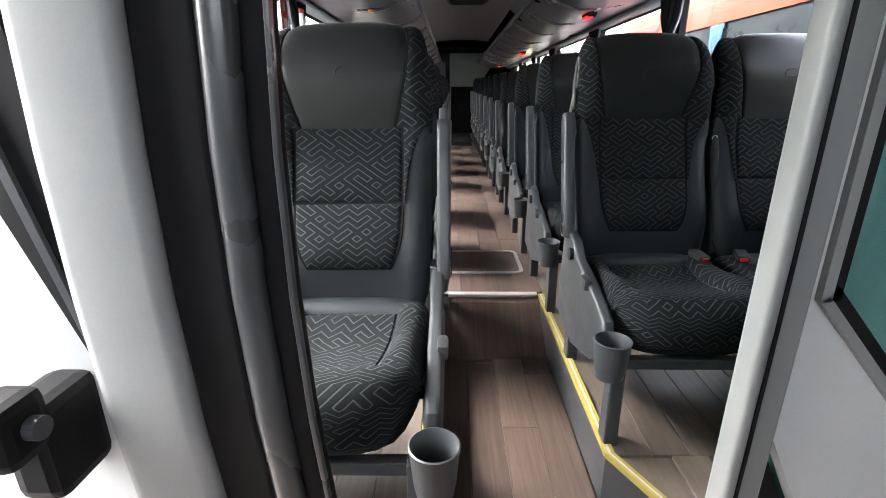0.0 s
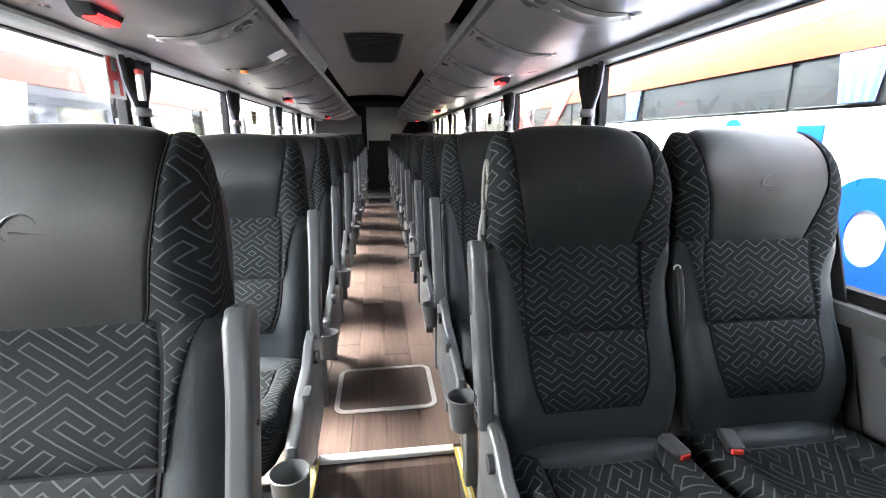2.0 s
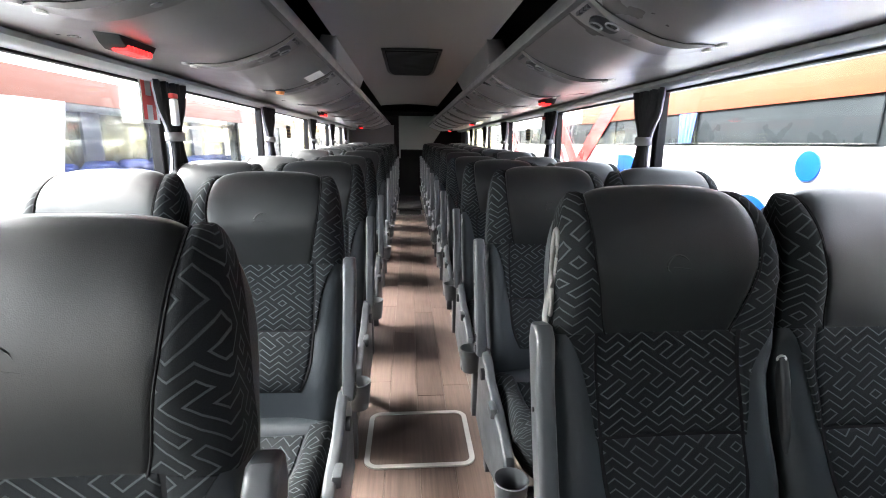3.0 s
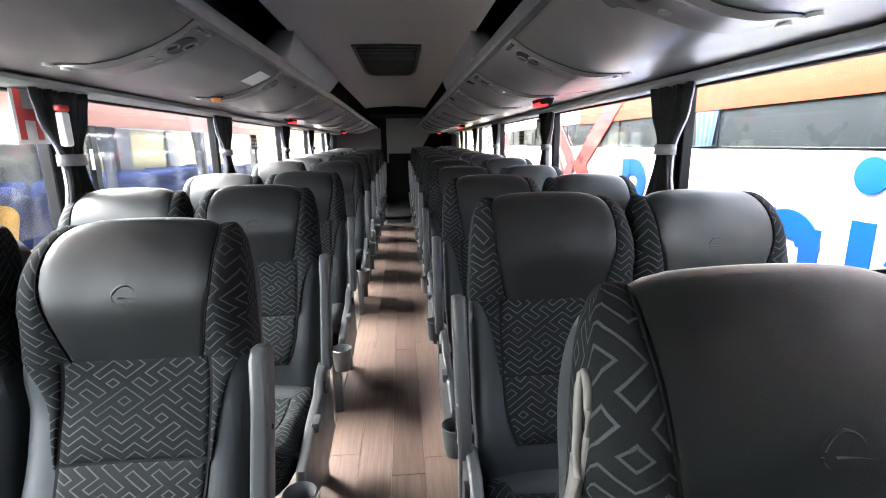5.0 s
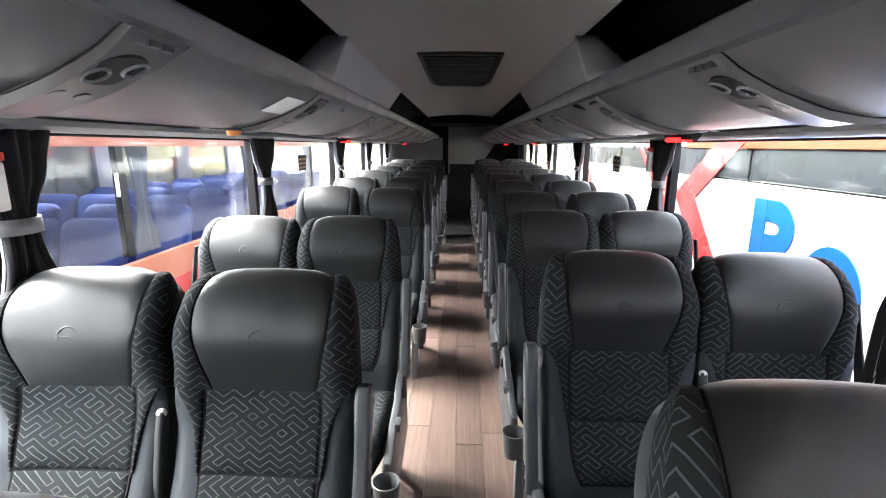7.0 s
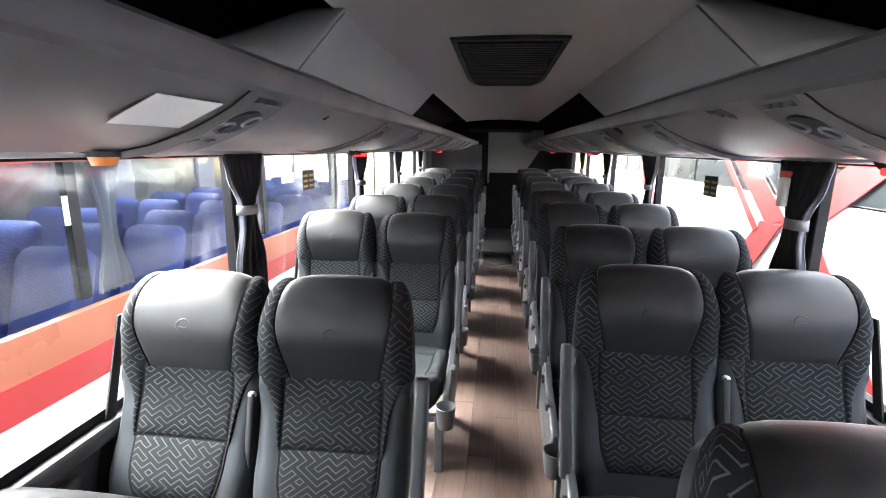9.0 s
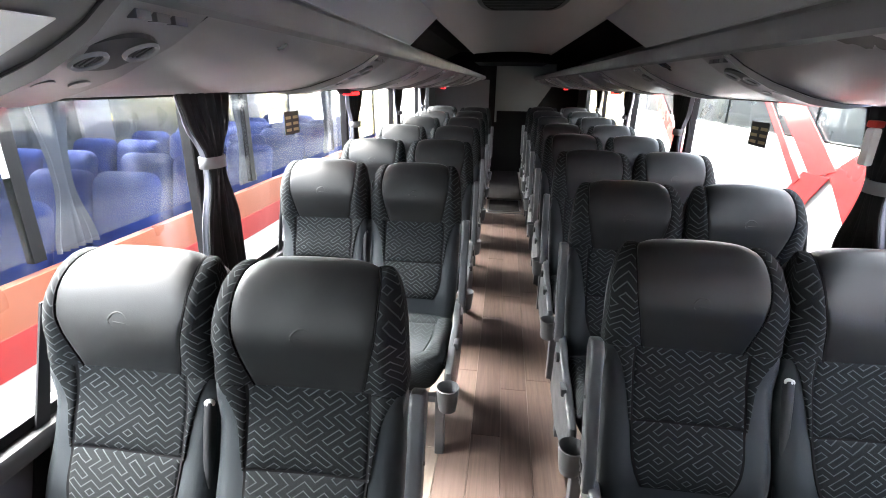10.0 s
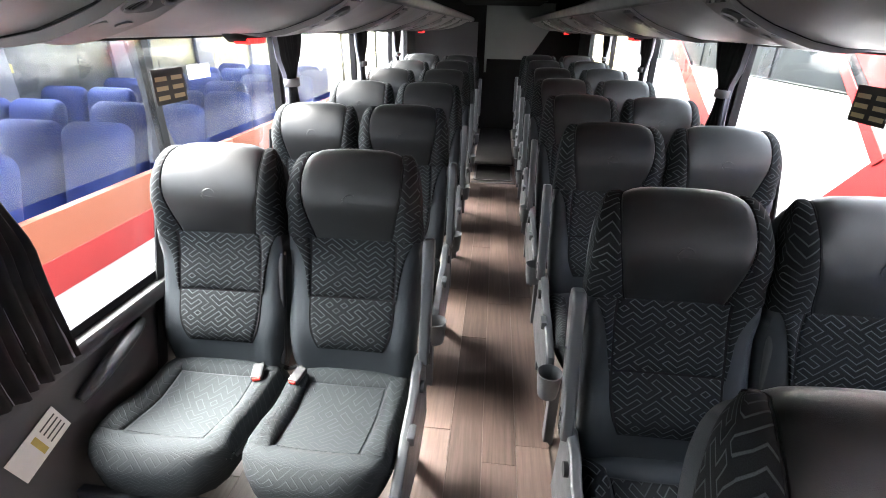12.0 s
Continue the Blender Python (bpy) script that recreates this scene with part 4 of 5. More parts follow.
solid("ground", bm, ASPHALT, "dark asphalt yard between parked coaches", "ground", kind="structure")

solid("pavement", boxed(-7.0, -1.55, 1.0, 4.75, GROUND, GROUND + 0.12, bevel=0.02), CONCRETE, "cracked pale cement kerb island beside the coach", "pavement", kind="structure")


def flat_bar(bm, x, pts, t=0.004):
    """A flat shape in y and z lying on a side at x."""
    return prism(bm, pts, x - t, x + t, axis=0)


solid("backdrop_wall", boxed(3.0, 3.2, 13.5, 40.0, GROUND, 3.6), YARD_WALL, "dull yellow yard wall behind the coaches", "wall", kind="structure")

# right-hand neighbour
XR = 1.92
nb = thing("white_coach", (0, 0, 0), "white and orange parked coach with blue shapes and red stripes", "bus")
ya, yb = 1.2, 13.2
part("lower_side", boxed(XR, XR + 2.5, ya, yb, -0.9, 1.245, bevel=0.02), BUS_WHITE, nb)
part("roof", prism(bmesh.new(), [(XR, 1.48), (XR, 1.72), (XR + 0.10, 1.80), (XR + 0.5, 1.86), (XR + 2.0, 1.86), (XR + 2.5, 1.7), (XR + 2.5, 1.48)], ya, yb, axis=1), BUS_WHITE, nb)
part("orange_band", boxed(XR - 0.006, XR + 0.02, ya + 0.02, 7.4, 1.465, 1.72), BUS_ORANGE_LIT_BAND, nb, "orange band above the windows")
part("window_band", boxed(XR + 0.015, XR + 0.03, ya + 0.05, yb - 0.05, 1.24, 1.48), BUS_WINDOW, nb)
for k in range(9):
    y = ya + 0.1 + 1.3 * k
    part("window", boxed(XR + 0.004, XR + 0.012, y, y + 1.26, 1.255, 1.465, bevel=0.004, seg=1), BUS_WINDOW, nb, "dark tinted window")
for y in (2.9, 3.55, 5.3):
    bm = bmesh.new()
    rows = [[bm.verts.new((XR - 0.012 + 0.006 * math.sin(i * 1.3 + j * 0.2), y + (i / 20 - 0.5) * (0.16 + 0.05 * j / 6), 1.262 + 0.198 * j / 6)) for i in range(21)] for j in range(7)]
    for a, b in zip(rows, rows[1:]):
        for i in range(20):
            bm.faces.new((a[i], a[i + 1], b[i + 1], b[i]))
    smooth(part("blue_curtain", bm, BUS_CURTAIN, nb, "pale blue curtain at the window"), 80)
part("trim_line", boxed(XR - 0.008, XR, ya + 0.02, 7.4, 1.622, 1.628), BUS_DARK, nb)
S = XR - 0.004
layer = 0.0
for pts in ([(6.43, 1.60), (6.784, 1.60), (7.553, 1.05), (7.199, 1.05)], [(7.553, 1.12), (7.199, 1.12), (6.43, 0.30), (6.784, 0.30)],
            [(8.11, 1.60), (8.419, 1.60), (7.668, 1.02), (7.447, 1.10)], [(7.491, 1.05), (7.756, 1.05), (8.463, 0.30), (8.11, 0.30)],
            [(11.248, 1.60), (11.601, 1.60), (9.215, 0.30), (8.773, 0.30)], [(8.507, 1.60), (8.578, 1.60), (7.818, 0.95), (7.765, 1.0)]):
    layer += 0.0025
    part("red_stripe", flat_bar(bmesh.new(), S - layer, pts), BUS_RED, nb, "red diagonal stripe")
shapes = [("stem", 6.37, 6.237, 0.50, 1.16), ("bar", 6.237, 6.15, 1.03, 1.16), ("bar", 6.237, 6.15, 0.82, 0.95), ("stem", 5.245, 5.139, 0.53, 0.97), ("stem", 4.971, 4.865, 0.50, 0.97), ("stem", 4.786, 4.68, 0.50, 0.97), ("stem", 4.512, 4.406, 0.50, 0.9), ("stem", 4.273, 4.167, 0.50, 0.97), ("stem", 3.813, 3.672, 0.50, 1.18), ("stem", 3.292, 3.186, 0.50, 0.97)]
for n_, a, b, z0, z1 in shapes:
    part("blue_bar", boxed(S - 0.004, S + 0.004, b, a, z0, z1, bevel=0.002, seg=1), BUS_BLUE, nb, "blue painted bar")
def ring(y, z, ry, rz, w, a0, a1):
    out = [(y + ry * math.cos(radians(a0 + (a1 - a0) * k / 24)), z + rz * math.sin(radians(a0 + (a1 - a0) * k / 24))) for k in range(25)]
    inn = [(y + (ry - w) * math.cos(radians(a0 + (a1 - a0) * k / 24)), z + (rz - w) * math.sin(radians(a0 + (a1 - a0) * k / 24))) for k in range(25)]
    bm = bmesh.new()
    for k in range(24):
        prism(bm, [out[k], out[k + 1], inn[k + 1], inn[k]], S - 0.0045, S + 0.0045, axis=0)
    return bm
for y, z, ry, rz, a0, a1 in ((6.16, 0.99, 0.189, 0.17, 270, 90), (5.67, 0.73, 0.216, 0.245, 0, 320), (5.055, 0.66, 0.194, 0.17, 180, 360), (4.596, 0.80, 0.194, 0.17, 0, 180), (3.911, 0.73, 0.216, 0.245, 20, 340), (3.416, 0.73, 0.216, 0.245, 0, 360)):
    part("blue_arc", ring(y, z, ry, rz, 0.13, a0, a1), BUS_BLUE, nb, "blue painted arc")
part("blue_dot", disc(bmesh.new(), (S, 4.22, 1.15), 0.075, 0.009, 'x', 24), BUS_BLUE, nb, "blue painted dot")

# left-hand neighbour, with its blue seats behind the glass
XL = -2.05
nb = thing("orange_coach", (0, 0, 0), "orange and white parked coach with blue seats behind its windows", "bus")
ya, yb = 4.8, 15.5
part("lower_side", boxed(XL - 0.06, XL, 1.0, yb, -0.9, 0.37), BUS_WHITE, nb)
part("red_band", boxed(XL - 0.05, XL + 0.006, ya, yb, 0.36, 0.53), BUS_RED, nb, "red band")
part("orange_band", boxed(XL - 0.05, XL + 0.002, ya, yb, 0.53, 0.73), BUS_ORANGE, nb, "orange band under the windows")
part("upper_band", boxed(XL - 0.05, XL, 2.6, yb, 1.46, 1.62), BUS_ORANGE_LIT_BAND, nb, "orange band above the windows")
for edge in ([(XL, 1.62), (XL - 0.10, 1.74), (XL - 0.5, 1.81), (XL - 0.5, 1.78), (XL - 0.2, 1.70), (XL - 0.05, 1.60)], [(XL - 2.0, 1.81), (XL - 2.4, 1.74), (XL - 2.5, 1.62), (XL - 2.45, 1.60), (XL - 2.3, 1.70), (XL - 2.0, 1.78)]):
    part("roof", prism(bmesh.new(), edge, 2.6, yb, axis=1), BUS_WHITE, nb)
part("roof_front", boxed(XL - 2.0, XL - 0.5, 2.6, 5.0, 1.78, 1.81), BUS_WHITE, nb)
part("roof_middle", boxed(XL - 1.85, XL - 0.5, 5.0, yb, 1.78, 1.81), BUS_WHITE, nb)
# slot added in the unseen roof to brighten the coach's inside
part("roof_light", boxed(XL - 2.0, XL - 1.85, 5.0, yb - 0.4, 1.795, 1.80), BUS_GLASS, nb, "added glazed roof slot that lets daylight inside").visible_shadow = False
part("front_side", prism(bmesh.new(), [(1.0, 0.44), (4.82, 0.44), (5.06, 1.46), (4.66, 1.46), (4.50, 0.80), (1.0, 0.80)], XL - 0.05, XL + 0.003, axis=0), BUS_WHITE, nb, "white front part of the side")
part("floor", boxed(XL - 2.5, XL - 0.06, ya, yb, -0.3, -0.2), CONCRETE, nb)
# far side closed dark and windowless, which keeps the inside dim
part("far_side", boxed(XL - 2.5, XL - 2.44, ya, yb, -0.9, 1.65), BUS_DARK, nb)
part("front_bulkhead", boxed(XL - 2.44, XL - 0.06, ya - 0.06, ya, -0.3, 1.78), BUS_DARK, nb)
for k in range(6):
    part("far_pier", boxed(XL - 2.44, XL - 2.40, 5.6 + 1.7 * k, 6.0 + 1.7 * k, 0.80, 1.62), CURTAIN_LINING, nb, "pale curtain on the far windows")
for y in (6.1, 8.0, 9.9, 11.8, 13.7):
    part("pier", boxed(XL - 0.05, XL - 0.01, y - 0.03, y + 0.03, 0.78, 1.48), BLACK, nb)
for a, b in zip((5.08, 6.13, 8.03, 9.93, 11.83), (6.07, 7.97, 9.87, 11.77, 13.67)):
    q = part("window", boxed(XL - 0.02, XL - 0.016, a, b, 0.80, 1.46), BUS_GLASS, nb, "clear window pane")
    q.visible_shadow = False


def coach_seat(y, x, cloth, colour):
    ob = thing(colour + "_coach_seat", (x, y, 0), colour + " cloth coach seat seen through two windows", "bus seat", "seats of the next coach")
    bm = bmesh.new()
    rings = []
    for k in range(19):
        v = math.sin(math.pi / 2 * k / 18)
        roll = math.sqrt(max(0.0, 1 - max(0.0, (v - 0.88) / 0.12) ** 2))
        w = lerp([(0, 0.2), (0.5, 0.215), (1, 0.225)], v) - 0.08 * (1 - roll)
        t = lerp([(0, 0.11), (0.8, 0.09), (1, 0.085)], v) * (0.15 + 0.85 * roll)
        rings.append([bm.verts.new((w * math.copysign(abs(math.cos(a)) ** 0.6, math.cos(a)), 0.2 * v + t * math.copysign(abs(math.sin(a)) ** 0.7, math.sin(a)), 0.25 + 0.72 * v)) for a in (2 * math.pi * j / 20 for j in range(20))])
    for a, b in zip(rings, rings[1:]):
        for j in range(20):
            bm.faces.new((a[j], a[(j + 1) % 20], b[(j + 1) % 20], b[j]))
    bm.faces.new(rings[-1])
    bmesh.ops.recalc_face_normals(bm, faces=bm.faces[:])
    smooth(part("backrest", bm, cloth, ob))
    part("cushion", boxed(-0.21, 0.21, -0.45, 0.05, 0.12, 0.26, bevel=0.04), cloth, ob)
    part("pedestal", boxed(-0.18, 0.18, -0.35, 0.05, -0.2, 0.12), BUS_DARK, ob)
    return ob


for y, w in ((6.38, 0.13), (8.05, 0.14), (9.95, 0.14)):
    bm = bmesh.new()
    rows = []
    for j in range(17):
        t = j / 16
        ww = w * lerp([(0, 0.75), (0.45, 0.35), (0.55, 0.32), (1, 0.9)], t)
        rows.append([bm.verts.new((XL - 0.10 + 0.02 * math.sin(i * 1.1), y + (i / 30 - 0.5) * 2 * ww, 1.47 - 0.72 * t)) for i in range(31)])
    for a, b in zip(rows, rows[1:]):
        for i in range(30):
            bm.faces.new((a[i], a[i + 1], b[i + 1], b[i]))
    smooth(part("inner_curtain", bm, INNER_CURTAIN, nb, "pale curtain behind the glass"), 80)
part("far_label", boxed(XL - 2.435, XL - 2.425, 9.05, 9.45, 1.09, 1.17), YELLOW, nb, "yellow label on a far window")
part("glass_label", boxed(XL - 0.015, XL - 0.012, 6.04, 6.12, 1.16, 1.30), PAPER, nb, "white label on the glass")
part("glass_label", boxed(XL - 0.015, XL - 0.012, 8.36, 8.62, 1.20, 1.29), PAPER, nb, "white label on the glass")


first = coach_seat(5.4, XL - 0.92, BLUE_CLOTH, "blue")
coach_seat(5.4, XL - 0.45, YELLOW_CLOTH, "yellow")
for k in range(10):
    for x in (XL - 0.45, XL - 0.92, XL - 1.62, XL - 2.1):
        if k or x not in (XL - 0.45, XL - 0.92):
            copy_thing(first, pose(x, 5.4 + 0.80 * k, 0))

# ---- roof fittings ----
def rack_point(x):
    xs = sorted(RACK_LINE)
    for (a, za), (b, zb) in zip(xs, xs[1:]):
        if x <= b:
            return za + (zb - za) * (x - a) / (b - a)
    return xs[-1][1]


def service_unit(side, y):
    """A curved strip across the rack's underside with two round air vents and reading lamps."""
    ob = thing("service_unit", (0, y, 0), "grey overhead strip with round air vents and reading lamps", "air vent", "service units along the racks")
    bm = bmesh.new()
    rows, edges = [], ([], [])
    for k in range(17):
        q = k / 16
        x = 0.446 + 0.42 * q
        w = lerp([(0, 0.082), (0.25, 0.066), (0.55, 0.058), (0.85, 0.064), (0.95, 0.050), (1, 0.030)], q)
        z = rack_point(x) - 0.003 - 0.011 * math.sin(math.pi * min(1.0, q * 1.15)) ** 0.7 if q < 0.87 else rack_point(x) - 0.003 * (1 - (q - 0.87) / 0.13)
        rows.append([bm.verts.new((side * x, yy, zz)) for yy, zz in ((-w, z + 0.010), (-w * 0.86, z - 0.004), (-w * 0.4, z), (w * 0.4, z), (w * 0.86, z - 0.004), (w, z + 0.010))])
        for e, sgn in zip(edges, (-1, 1)):
            e.append((side * x, sgn * (w + 0.002), rack_point(x) - 0.001))
    for a, b in zip(rows, rows[1:]):
        for i in range(5):
            bm.faces.new((a[i], a[i + 1], b[i + 1], b[i]))
        bm.faces.new((a[5], a[0], b[0], b[5]))
    bmesh.ops.recalc_face_normals(bm, faces=bm.faces[:])
    smooth(part("housing", bm, RACK, ob), 40)
    for e in edges:
        smooth(part("edge_seal", tube(bmesh.new(), e, 0.002, 6), BLACK, ob))
    def tilt(x, yy, drop):
        slope = math.degrees(math.atan2(rack_point(x - 0.03) - rack_point(x + 0.03), 0.06))
        return pose(side * x, yy, rack_point(x) - drop, 0, side * slope, 0)
    bm = bmesh.new()
    bmesh.ops.create_cone(bm, cap_ends=True, segments=28, radius1=0.060, radius2=0.064, depth=0.012)
    bz = part("bezel", bm, PLASTIC_DARK, ob, "dark oval bezel")
    bz.matrix_basis = tilt(0.535, 0.0, 0.007) @ Matrix.Diagonal((0.74, 0.92, 1, 1))
    for x, yy in ((0.522, 0.026), (0.55, -0.026)):
        bm = bmesh.new()
        prof = ((0.0255, 0.004), (0.0265, -0.010), (0.024, -0.014), (0.020, -0.011), (0.018, 0.002))
        rings = [[bm.verts.new((r * math.cos(a), r * math.sin(a), z)) for a in (2 * math.pi * j / 24 for j in range(24))] for r, z in prof]
        for a, b in zip(rings, rings[1:]):
            for j in range(24):
                bm.faces.new((a[j], a[(j + 1) % 24], b[(j + 1) % 24], b[j]))
        bmesh.ops.recalc_face_normals(bm, faces=bm.faces[:])
        v = smooth(part("vent", bm, VENT, ob, "round pale air vent"), 40)
        v.matrix_basis = tilt(x, yy, 0.008) @ Matrix.Diagonal((0.85, 0.85, 0.7, 1))
        part("vent_core", disc(bmesh.new(), (0, 0, -0.001), 0.0195, 0.004, 'z', 20), BLACK, v)
        for q in (-0.009, 0.0, 0.009):
            part("louvre", boxed(-0.017, 0.017, q - 0.0014, q + 0.0014, -0.010, -0.002), PLASTIC_DARK, v)
    for yy in (-0.026, 0.026):
        l = part("reading_lamp", disc(bmesh.new(), (0, 0, 0), 0.013, 0.009, 'z', 16), VENT, ob, "small pale reading lamp")
        l.matrix_basis = tilt(0.615, yy, 0.012)
    for yy in (-0.045, 0.03):
        l = part("end_clip", disc(bmesh.new(), (0, 0, 0), 0.014, 0.010, 'z', 14), CAP, ob, "small white end clip")
        l.matrix_basis = tilt(0.872, yy, 0.003)
    for k in range(3):
        part("button", boxed(*sorted((side * 0.462, side * 0.474)), -0.045 + 0.032 * k, -0.022 + 0.032 * k, rack_point(0.468) - 0.014, rack_point(0.468) - 0.004), STEEL, ob, "flat call button")
    return ob


for side, rows in ((-1, (4.0, 3.2, 4.93, 5.95, 6.8, 7.6, 8.5, 9.4, 10.3, 11.2)), (1, (4.22, 3.45, 4.98, 5.75, 6.55, 7.4, 8.2, 9.05, 9.9, 10.8, 11.6))):
    u = service_unit(side, 0)
    for k, y in enumerate(rows):
        m = pose(0, y, 0)
        if k == 0:
            u.matrix_basis = m
        else:
            copy_thing(u, m)


def marker_lamp(side, y):
    ob = thing("marker_lamp", (side * 0.865, y, rack_point(0.865)), "small glowing red night lamp under the rack", "lamp", "red lamps under the racks")
    bm = bmesh.new()
    prism(bm, [(-0.11, 0.004), (-0.085, -0.022), (-0.06, -0.036), (0.06, -0.036), (0.085, -0.022), (0.11, 0.004)], -0.034, 0.034, axis=0, bevel=0.008)
    smooth(part("base", bm, BLACK, ob, "black boat-shaped lamp body"), 40)
    for k in range(7):
        part("diode", boxed(*sorted((-side * 0.037, side * 0.012)), -0.066 + 0.019 * k, -0.049 + 0.019 * k, -0.040, -0.022, bevel=0.004, seg=1), RED_LAMP, ob, "glowing red segment")
    return ob


for side, ys in ((-1, (3.56, 6.86, 10.7)), (1, (5.16, 8.76, 12.25))):
    for y in ys:
        marker_lamp(side, y)

# flush dark air grille in the ceiling, its far corners rounded off
gr = thing("ceiling_grille", (0, 6.16, 2.004), "flat charcoal air-return grille let into the ceiling panel", "air grille")


def grille_outline(inset):
    w, l = 0.252 - inset, 1.50 - inset
    pts = [(-w, inset), (w, inset), (w, l - 0.42)]
    pts += [(w - 0.085 * (k / 8) ** 2, l - 0.42 + 0.42 * math.sin(math.pi / 2 * k / 8)) for k in range(1, 9)]
    return pts + [(-x, y) for x, y in pts[:1:-1]]


smooth(part("frame", prism(bmesh.new(), grille_outline(0.0), -0.018, 0.002, axis=2, bevel=0.006), GRILLE, gr), 40)
part("core", prism(bmesh.new(), grille_outline(0.03), -0.0205, -0.012, axis=2), CEIL_DARK, gr, "black grille core")
for k in range(26):
    y = 0.06 + 0.054 * k
    w = 0.215 if y < 1.1 else 0.215 - 0.10 * ((y - 1.1) / 0.36) ** 2
    part("louvre", boxed(-w, w, y, y + 0.022, -0.0245, -0.0195), GRILLE, gr)

# slanted duct covers that close the gap over the racks beside the grille
for side in (-1, 1):
    dc = thing("duct_cover", (0, 0, 0), "grey slanted duct cover between rack and ceiling", "ceiling panel", "duct covers beside the grille")
    bm = bmesh.new()
    quad = [(0.455, 5.02, 1.692), (0.455, 6.42, 1.692), (0.535, 7.83, 1.966), (0.535, 5.62, 1.966)]
    front = [bm.verts.new((side * x, y, z)) for x, y, z in quad]
    rear = [bm.verts.new((side * (x + 0.05), y, z + 0.012)) for x, y, z in quad]
    for k in range(4):
        bm.faces.new((front[k], front[(k + 1) % 4], rear[(k + 1) % 4], rear[k]))
    bm.faces.new(front)
    bm.faces.new(rear[::-1])
    bmesh.ops.recalc_face_normals(bm, faces=bm.faces[:])
    bmesh.ops.bevel(bm, geom=bm.edges[:], offset=0.008, segments=3, affect='EDGES')
    smooth(part("panel", bm, DUCT, dc), 50)
    # rounded front end that sweeps down to the rack lip
    bm = bmesh.new()
    rows = []
    for k in range(11):
        q = k / 10
        x1, y1, z1 = 0.537 - 0.08 * q, 5.63 - 0.60 * q, 1.968 - 0.275 * q
        reach = 0.02 + 0.17 * q
        rows.append([bm.verts.new((side * (x1 + 0.10 * j / 6 * math.sin(math.pi / 2 * j / 6)), y1 - reach * math.sin(math.pi / 2 * j / 6), z1)) for j in range(7)])
    for p_, q_ in zip(rows, rows[1:]):
        for j in range(6):
            bm.faces.new((p_[j], p_[j + 1], q_[j + 1], q_[j]))
    bmesh.ops.recalc_face_normals(bm, faces=bm.faces[:])
    fe = smooth(part("front_end", bm, DUCT, dc, "rounded front end of the cover"), 60)
    fe.modifiers.new("shell", 'SOLIDIFY').thickness = 0.01

# sheet, alarm button and stickers
def on_rack(name, side, x0, x1, y0, y1, material, label, category):
    bm = bmesh.new()
    vs = [bm.verts.new((side * x, y, rack_point(x) - 0.003)) for x, y in ((x0, y0), (x1, y0), (x1, y1), (x0, y1))]
    bm.faces.new(vs)
    r = bmesh.ops.extrude_face_region(bm, geom=bm.faces[:])
    for v in [g for g in r["geom"] if isinstance(g, bmesh.types.BMVert)]:
        v.co.z -= 0.0015
    bmesh.ops.recalc_face_normals(bm, faces=bm.faces[:])
    return tagged(part(name, bm, material), label, category)


on_rack("notice_sheet", -1, 0.497, 0.580, 4.66, 4.82, PAPER, "white paper notice stuck under the rack", "paper notice")
alarm = thing("alarm_lamp", (-0.75, 4.84, rack_point(0.75)), "round orange lamp under the luggage rack", "lamp")
part("base", disc(bmesh.new(), (0, 0, -0.004), 0.028, 0.010, 'z', 20), PLASTIC_DARK, alarm)
bm = bmesh.new()
bmesh.ops.create_cone(bm, cap_ends=True, segments=20, radius1=0.020, radius2=0.026, depth=0.018, matrix=Matrix.Translation((0, 0, -0.016)))
part("lens", bm, AMBER, alarm, "orange lens")
for side, y in ((-1, 6.92), (1, 7.0)):
    st = thing("window_sticker", (side * 1.212, y, 1.34), "small black instruction sticker with gold markings on the glass", "sticker", "stickers on the windows")
    part("card", boxed(-0.0008, 0.0008, -0.09, 0.09, -0.06, 0.06), SIGN_BLACK, st)
    for k in range(3):
        for q in (-1, 1):
            part("gold_bar", boxed(*sorted((-side * 0.0008, -side * 0.0018)), q * 0.045 - 0.032, q * 0.045 + 0.032, -0.045 + 0.032 * k, -0.03 + 0.032 * k), SIGN_GOLD, st)

# ---- floor trim, signs on walls and glass ----
def trim_bar(name, x0, x1, y0, y1, z0, z1, material, label, bevel=0.003):
    return solid(name, boxed(x0, x1, y0, y1, z0, z1, bevel=bevel, seg=1), material, label, "trim", kind="structure")


trim_bar("trim_step", -AISLE, AISLE, STEP_Y - 0.012, STEP_Y + 0.026, -0.012, 0.006, ALU, "aluminium nosing on the aisle step")
trim_bar("trim_rear_step", -AISLE, AISLE, 10.30, 10.33, -0.006, 0.006, STEEL, "dark metal strip across the aisle")
solid("trim_riser", prism(bmesh.new(), [(STEP_Y - 0.002, LOW + 0.0005), (STEP_Y - 0.002, -0.012), (STEP_Y - 0.05, -0.020), (STEP_Y - 0.30, LOW + 0.004), (STEP_Y - 0.32, LOW + 0.0005)], -AISLE + 0.001, AISLE - 0.001, axis=0), FLOOR_WOOD, "brown sloping riser below the aisle step", "trim", kind="structure")
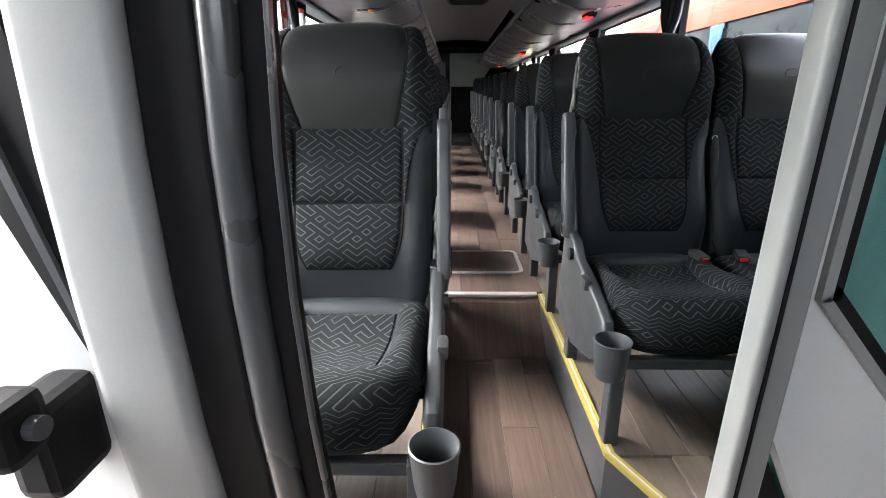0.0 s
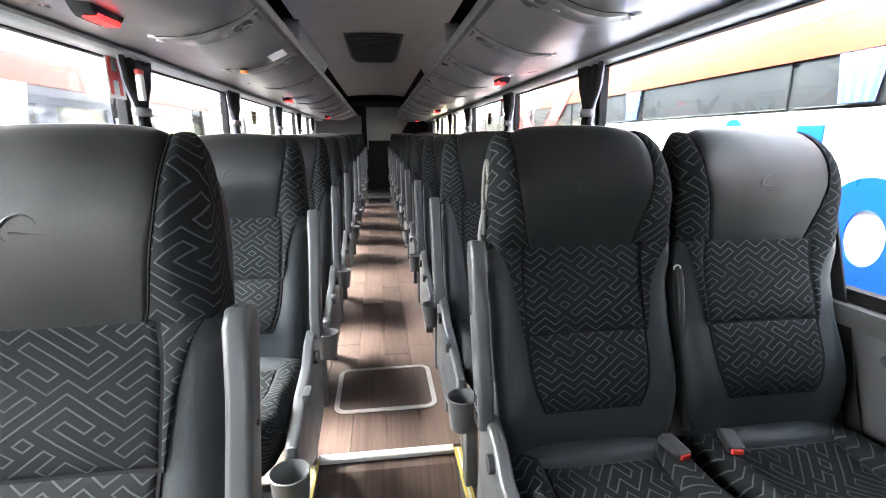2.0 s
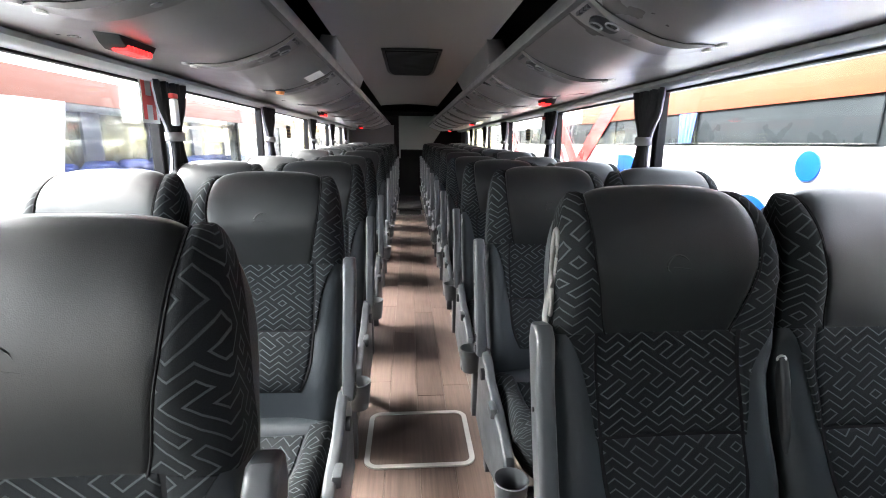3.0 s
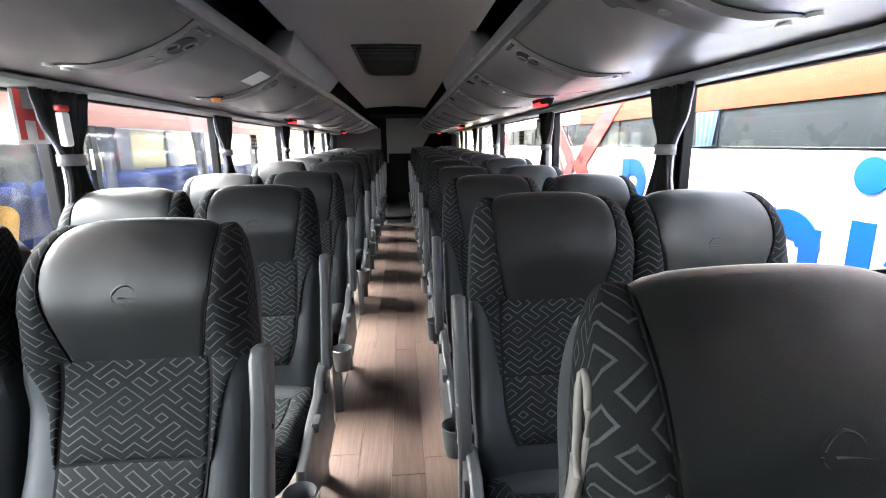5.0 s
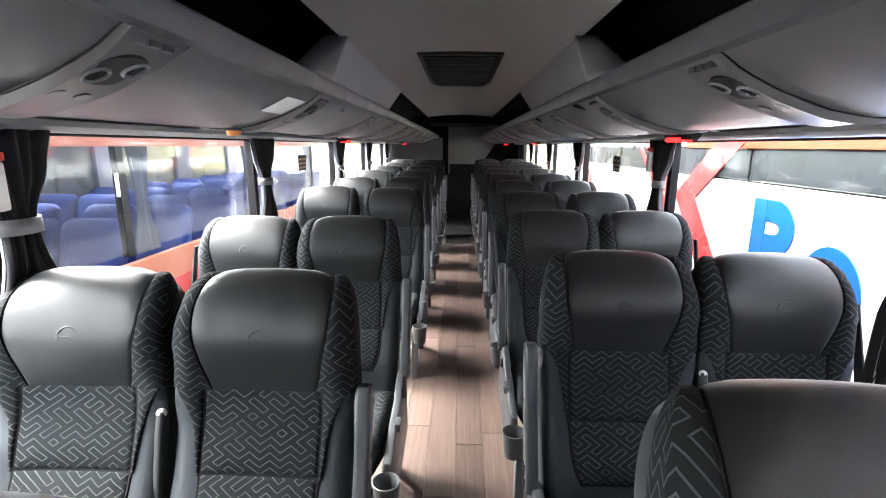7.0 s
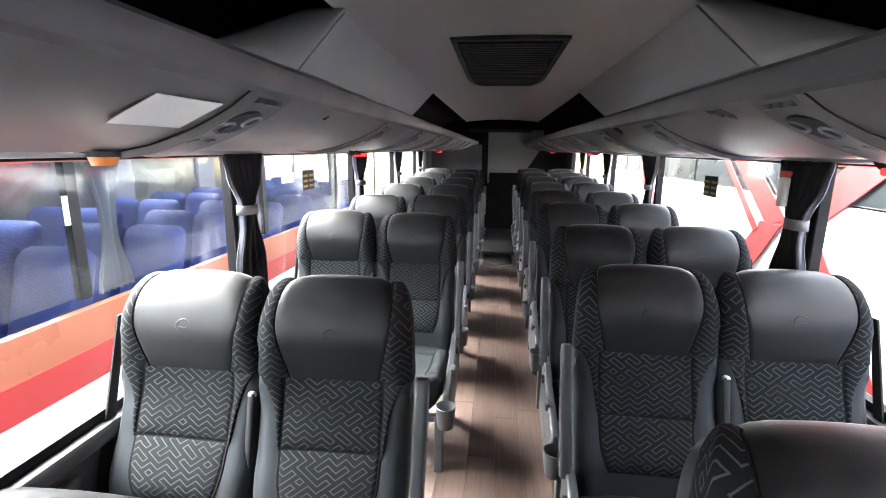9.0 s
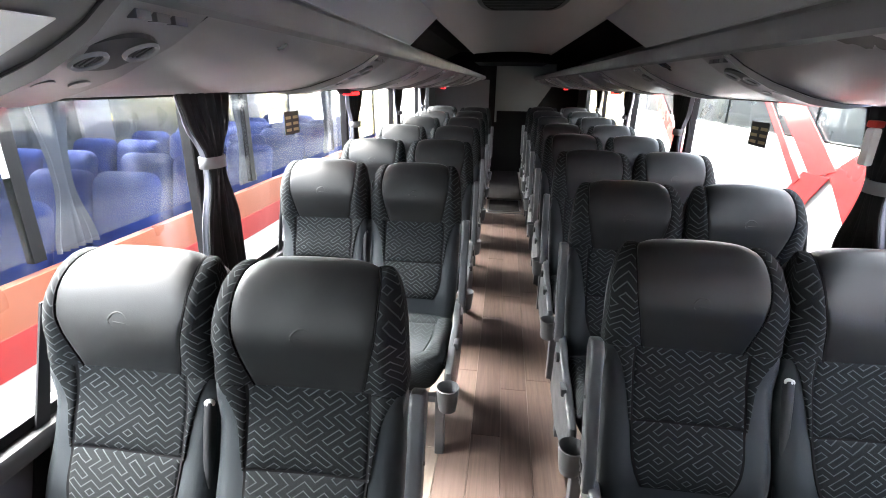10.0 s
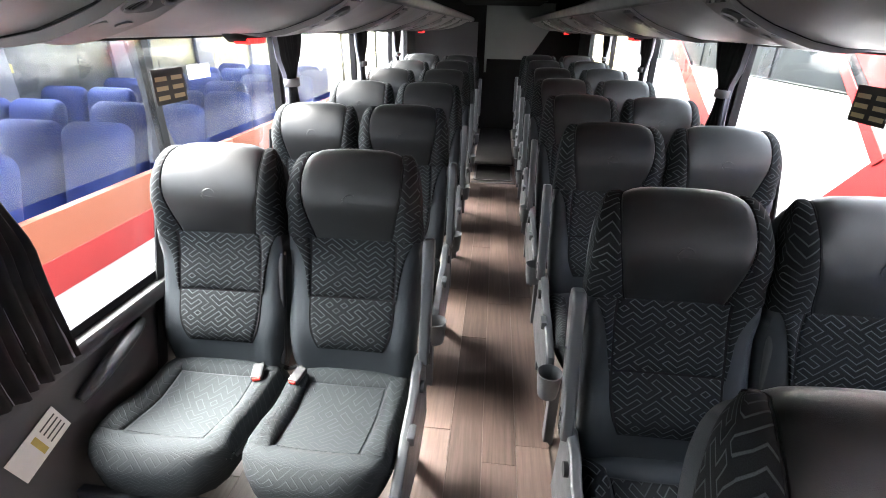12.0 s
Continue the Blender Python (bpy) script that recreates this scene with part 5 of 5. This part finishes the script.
for side in (-1, 1):
    nose = thing("trim_platform_left" if side < 0 else "trim_platform_right", (0, 0, 0), "yellow and steel nosing along the seat platform edge", "trim", kind="structure")
    bend = [(AISLE, STEP_Y), (AISLE, 2.23), (0.43, 1.87)] if side > 0 else [(AISLE, STEP_Y), (AISLE, 1.87)]
    for nm, a, b, m_, h in (("yellow_strip", 0.0, 0.009, YELLOW, 0.007), ("steel_strip", 0.009, 0.017, ALU, 0.006), ("yellow_strip", 0.017, 0.027, YELLOW, 0.007)):
        out = [(side * (x + a), y) for x, y in bend]
        inn = [(side * (x + b), y) for x, y in bend]
        part(nm, prism(bmesh.new(), out + inn[::-1], -0.010, h, axis=2), m_, nose)
    out = [(side * (x + 0.002), y) for x, y in bend]
    inn = [(side * (x + 0.012), y) for x, y in bend]
    part("kick_panel", prism(bmesh.new(), out + inn[::-1], LOW, -0.011, axis=2), STEEL, nose, "dark blue-grey kick panel")


def hatch(y0, y1, z, half, material, rim=ALU):
    ob = thing("floor_hatch", (0, 0, 0), "wood-look floor hatch in a rounded aluminium frame", "floor hatch")
    cx, cy = half, (y1 - y0) / 2
    def outline(k):
        pts = []
        for sx_, sy_, a in ((1, 1, 0), (-1, 1, 90), (-1, -1, 180), (1, -1, 270)):
            r = 0.055 - k
            pts += arc(sx_ * (half - 0.055), (y0 + y1) / 2 + sy_ * (cy - 0.055), r, a, a + 90, 6)
        return pts
    bm = bmesh.new()
    o, i = outline(0.0), outline(0.021)
    n = len(o)
    for k in range(n):
        prism(bm, [o[k], o[(k + 1) % n], i[(k + 1) % n], i[k]], z - 0.002, z + 0.006, axis=2)
    part("hatch_frame", bm, rim, ob, "rounded metal frame")
    part("hatch_lid", prism(bmesh.new(), outline(0.022), z - 0.004, z + 0.0035, axis=2), material, ob)
    return ob


hatch(3.625, 4.02, 0.0, 0.222, FLOOR_WOOD)
hatch(10.4, 11.05, 0.0, 0.222, CEIL_DARK, STEEL)
# flat near-black sheet over the floor behind the rear hatch
solid("rear_aisle_mat", boxed(-AISLE, AISLE, 11.08, Y1, -0.002, 0.004), CEIL_DARK, "thin black sheet over the rear aisle floor", "mat")

sign = thing("exit_sign", (-1.206, 4.33, 1.42), "white window sign with red markings", "sign")
part("card", boxed(-0.001, 0.001, -0.075, 0.075, -0.10, 0.10), PAPER, sign)
for y0, y1, z0, z1 in ((-0.06, -0.03, -0.085, 0.085), (0.02, 0.05, -0.085, 0.085), (-0.03, 0.02, -0.02, 0.02)):
    part("red_bar", boxed(0.001, 0.002, y0, y1, z0, z1), PRINT_RED, sign)
for side, y, z in ((-1, 4.34, 1.375), (1, 6.08, 1.39)):
    hm = thing("emergency_hammer", (side * 1.105, y, z), "pale plastic emergency hammer holder with a red hammer head", "hammer", "hammers beside the windows")
    part("holder", boxed(-0.014, 0.014, -0.02, 0.02, -0.065, 0.055, bevel=0.01), CAP, hm)
    part("hammer_head", boxed(-0.012, 0.012, -0.026, 0.026, 0.055, 0.078, bevel=0.007), RED_BUTTON, hm, "red hammer head")
pm = thing("wall_leaflet", (-1.214, 6.05, 0.50), "white printed leaflet with a yellow mark on the wall", "leaflet")
pm.matrix_basis = pose(-1.214, 6.05, 0.50, 18, 0, 0)
part("sheet", boxed(-0.001, 0.001, -0.085, 0.085, -0.05, 0.05), PAPER, pm)
part("yellow_mark", boxed(0.001, 0.002, -0.012, 0.006, -0.035, 0.03), YELLOW, pm)
for k in range(4):
    part("grey_bar", boxed(0.001, 0.0018, 0.02, 0.075, -0.03 + 0.018 * k, -0.025 + 0.018 * k), RACK_LIP, pm)

# ---- planks of the floor, last ----
lay_planks(-AISLE - 0.028, AISLE + 0.028, STEP_Y + 0.027, 10.30, 0.0, 4, 1.2, FLOOR_WOOD)
lay_planks(-AISLE, AISLE, 0.9, STEP_Y - 0.002, LOW, 4, 1.2, FLOOR_WOOD)
lay_planks(0.43, HALF, 1.88, 2.23, 0.0, 8, 1.2, FLOOR_WOOD_PALE)
lay_planks(AISLE + 0.029, HALF, 2.23, 5.5, 0.0, 9, 1.2, FLOOR_WOOD_PALE)
lay_planks(-HALF, -AISLE - 0.029, 1.88, 8.2, 0.0, 9, 1.2, FLOOR_WOOD_PALE)
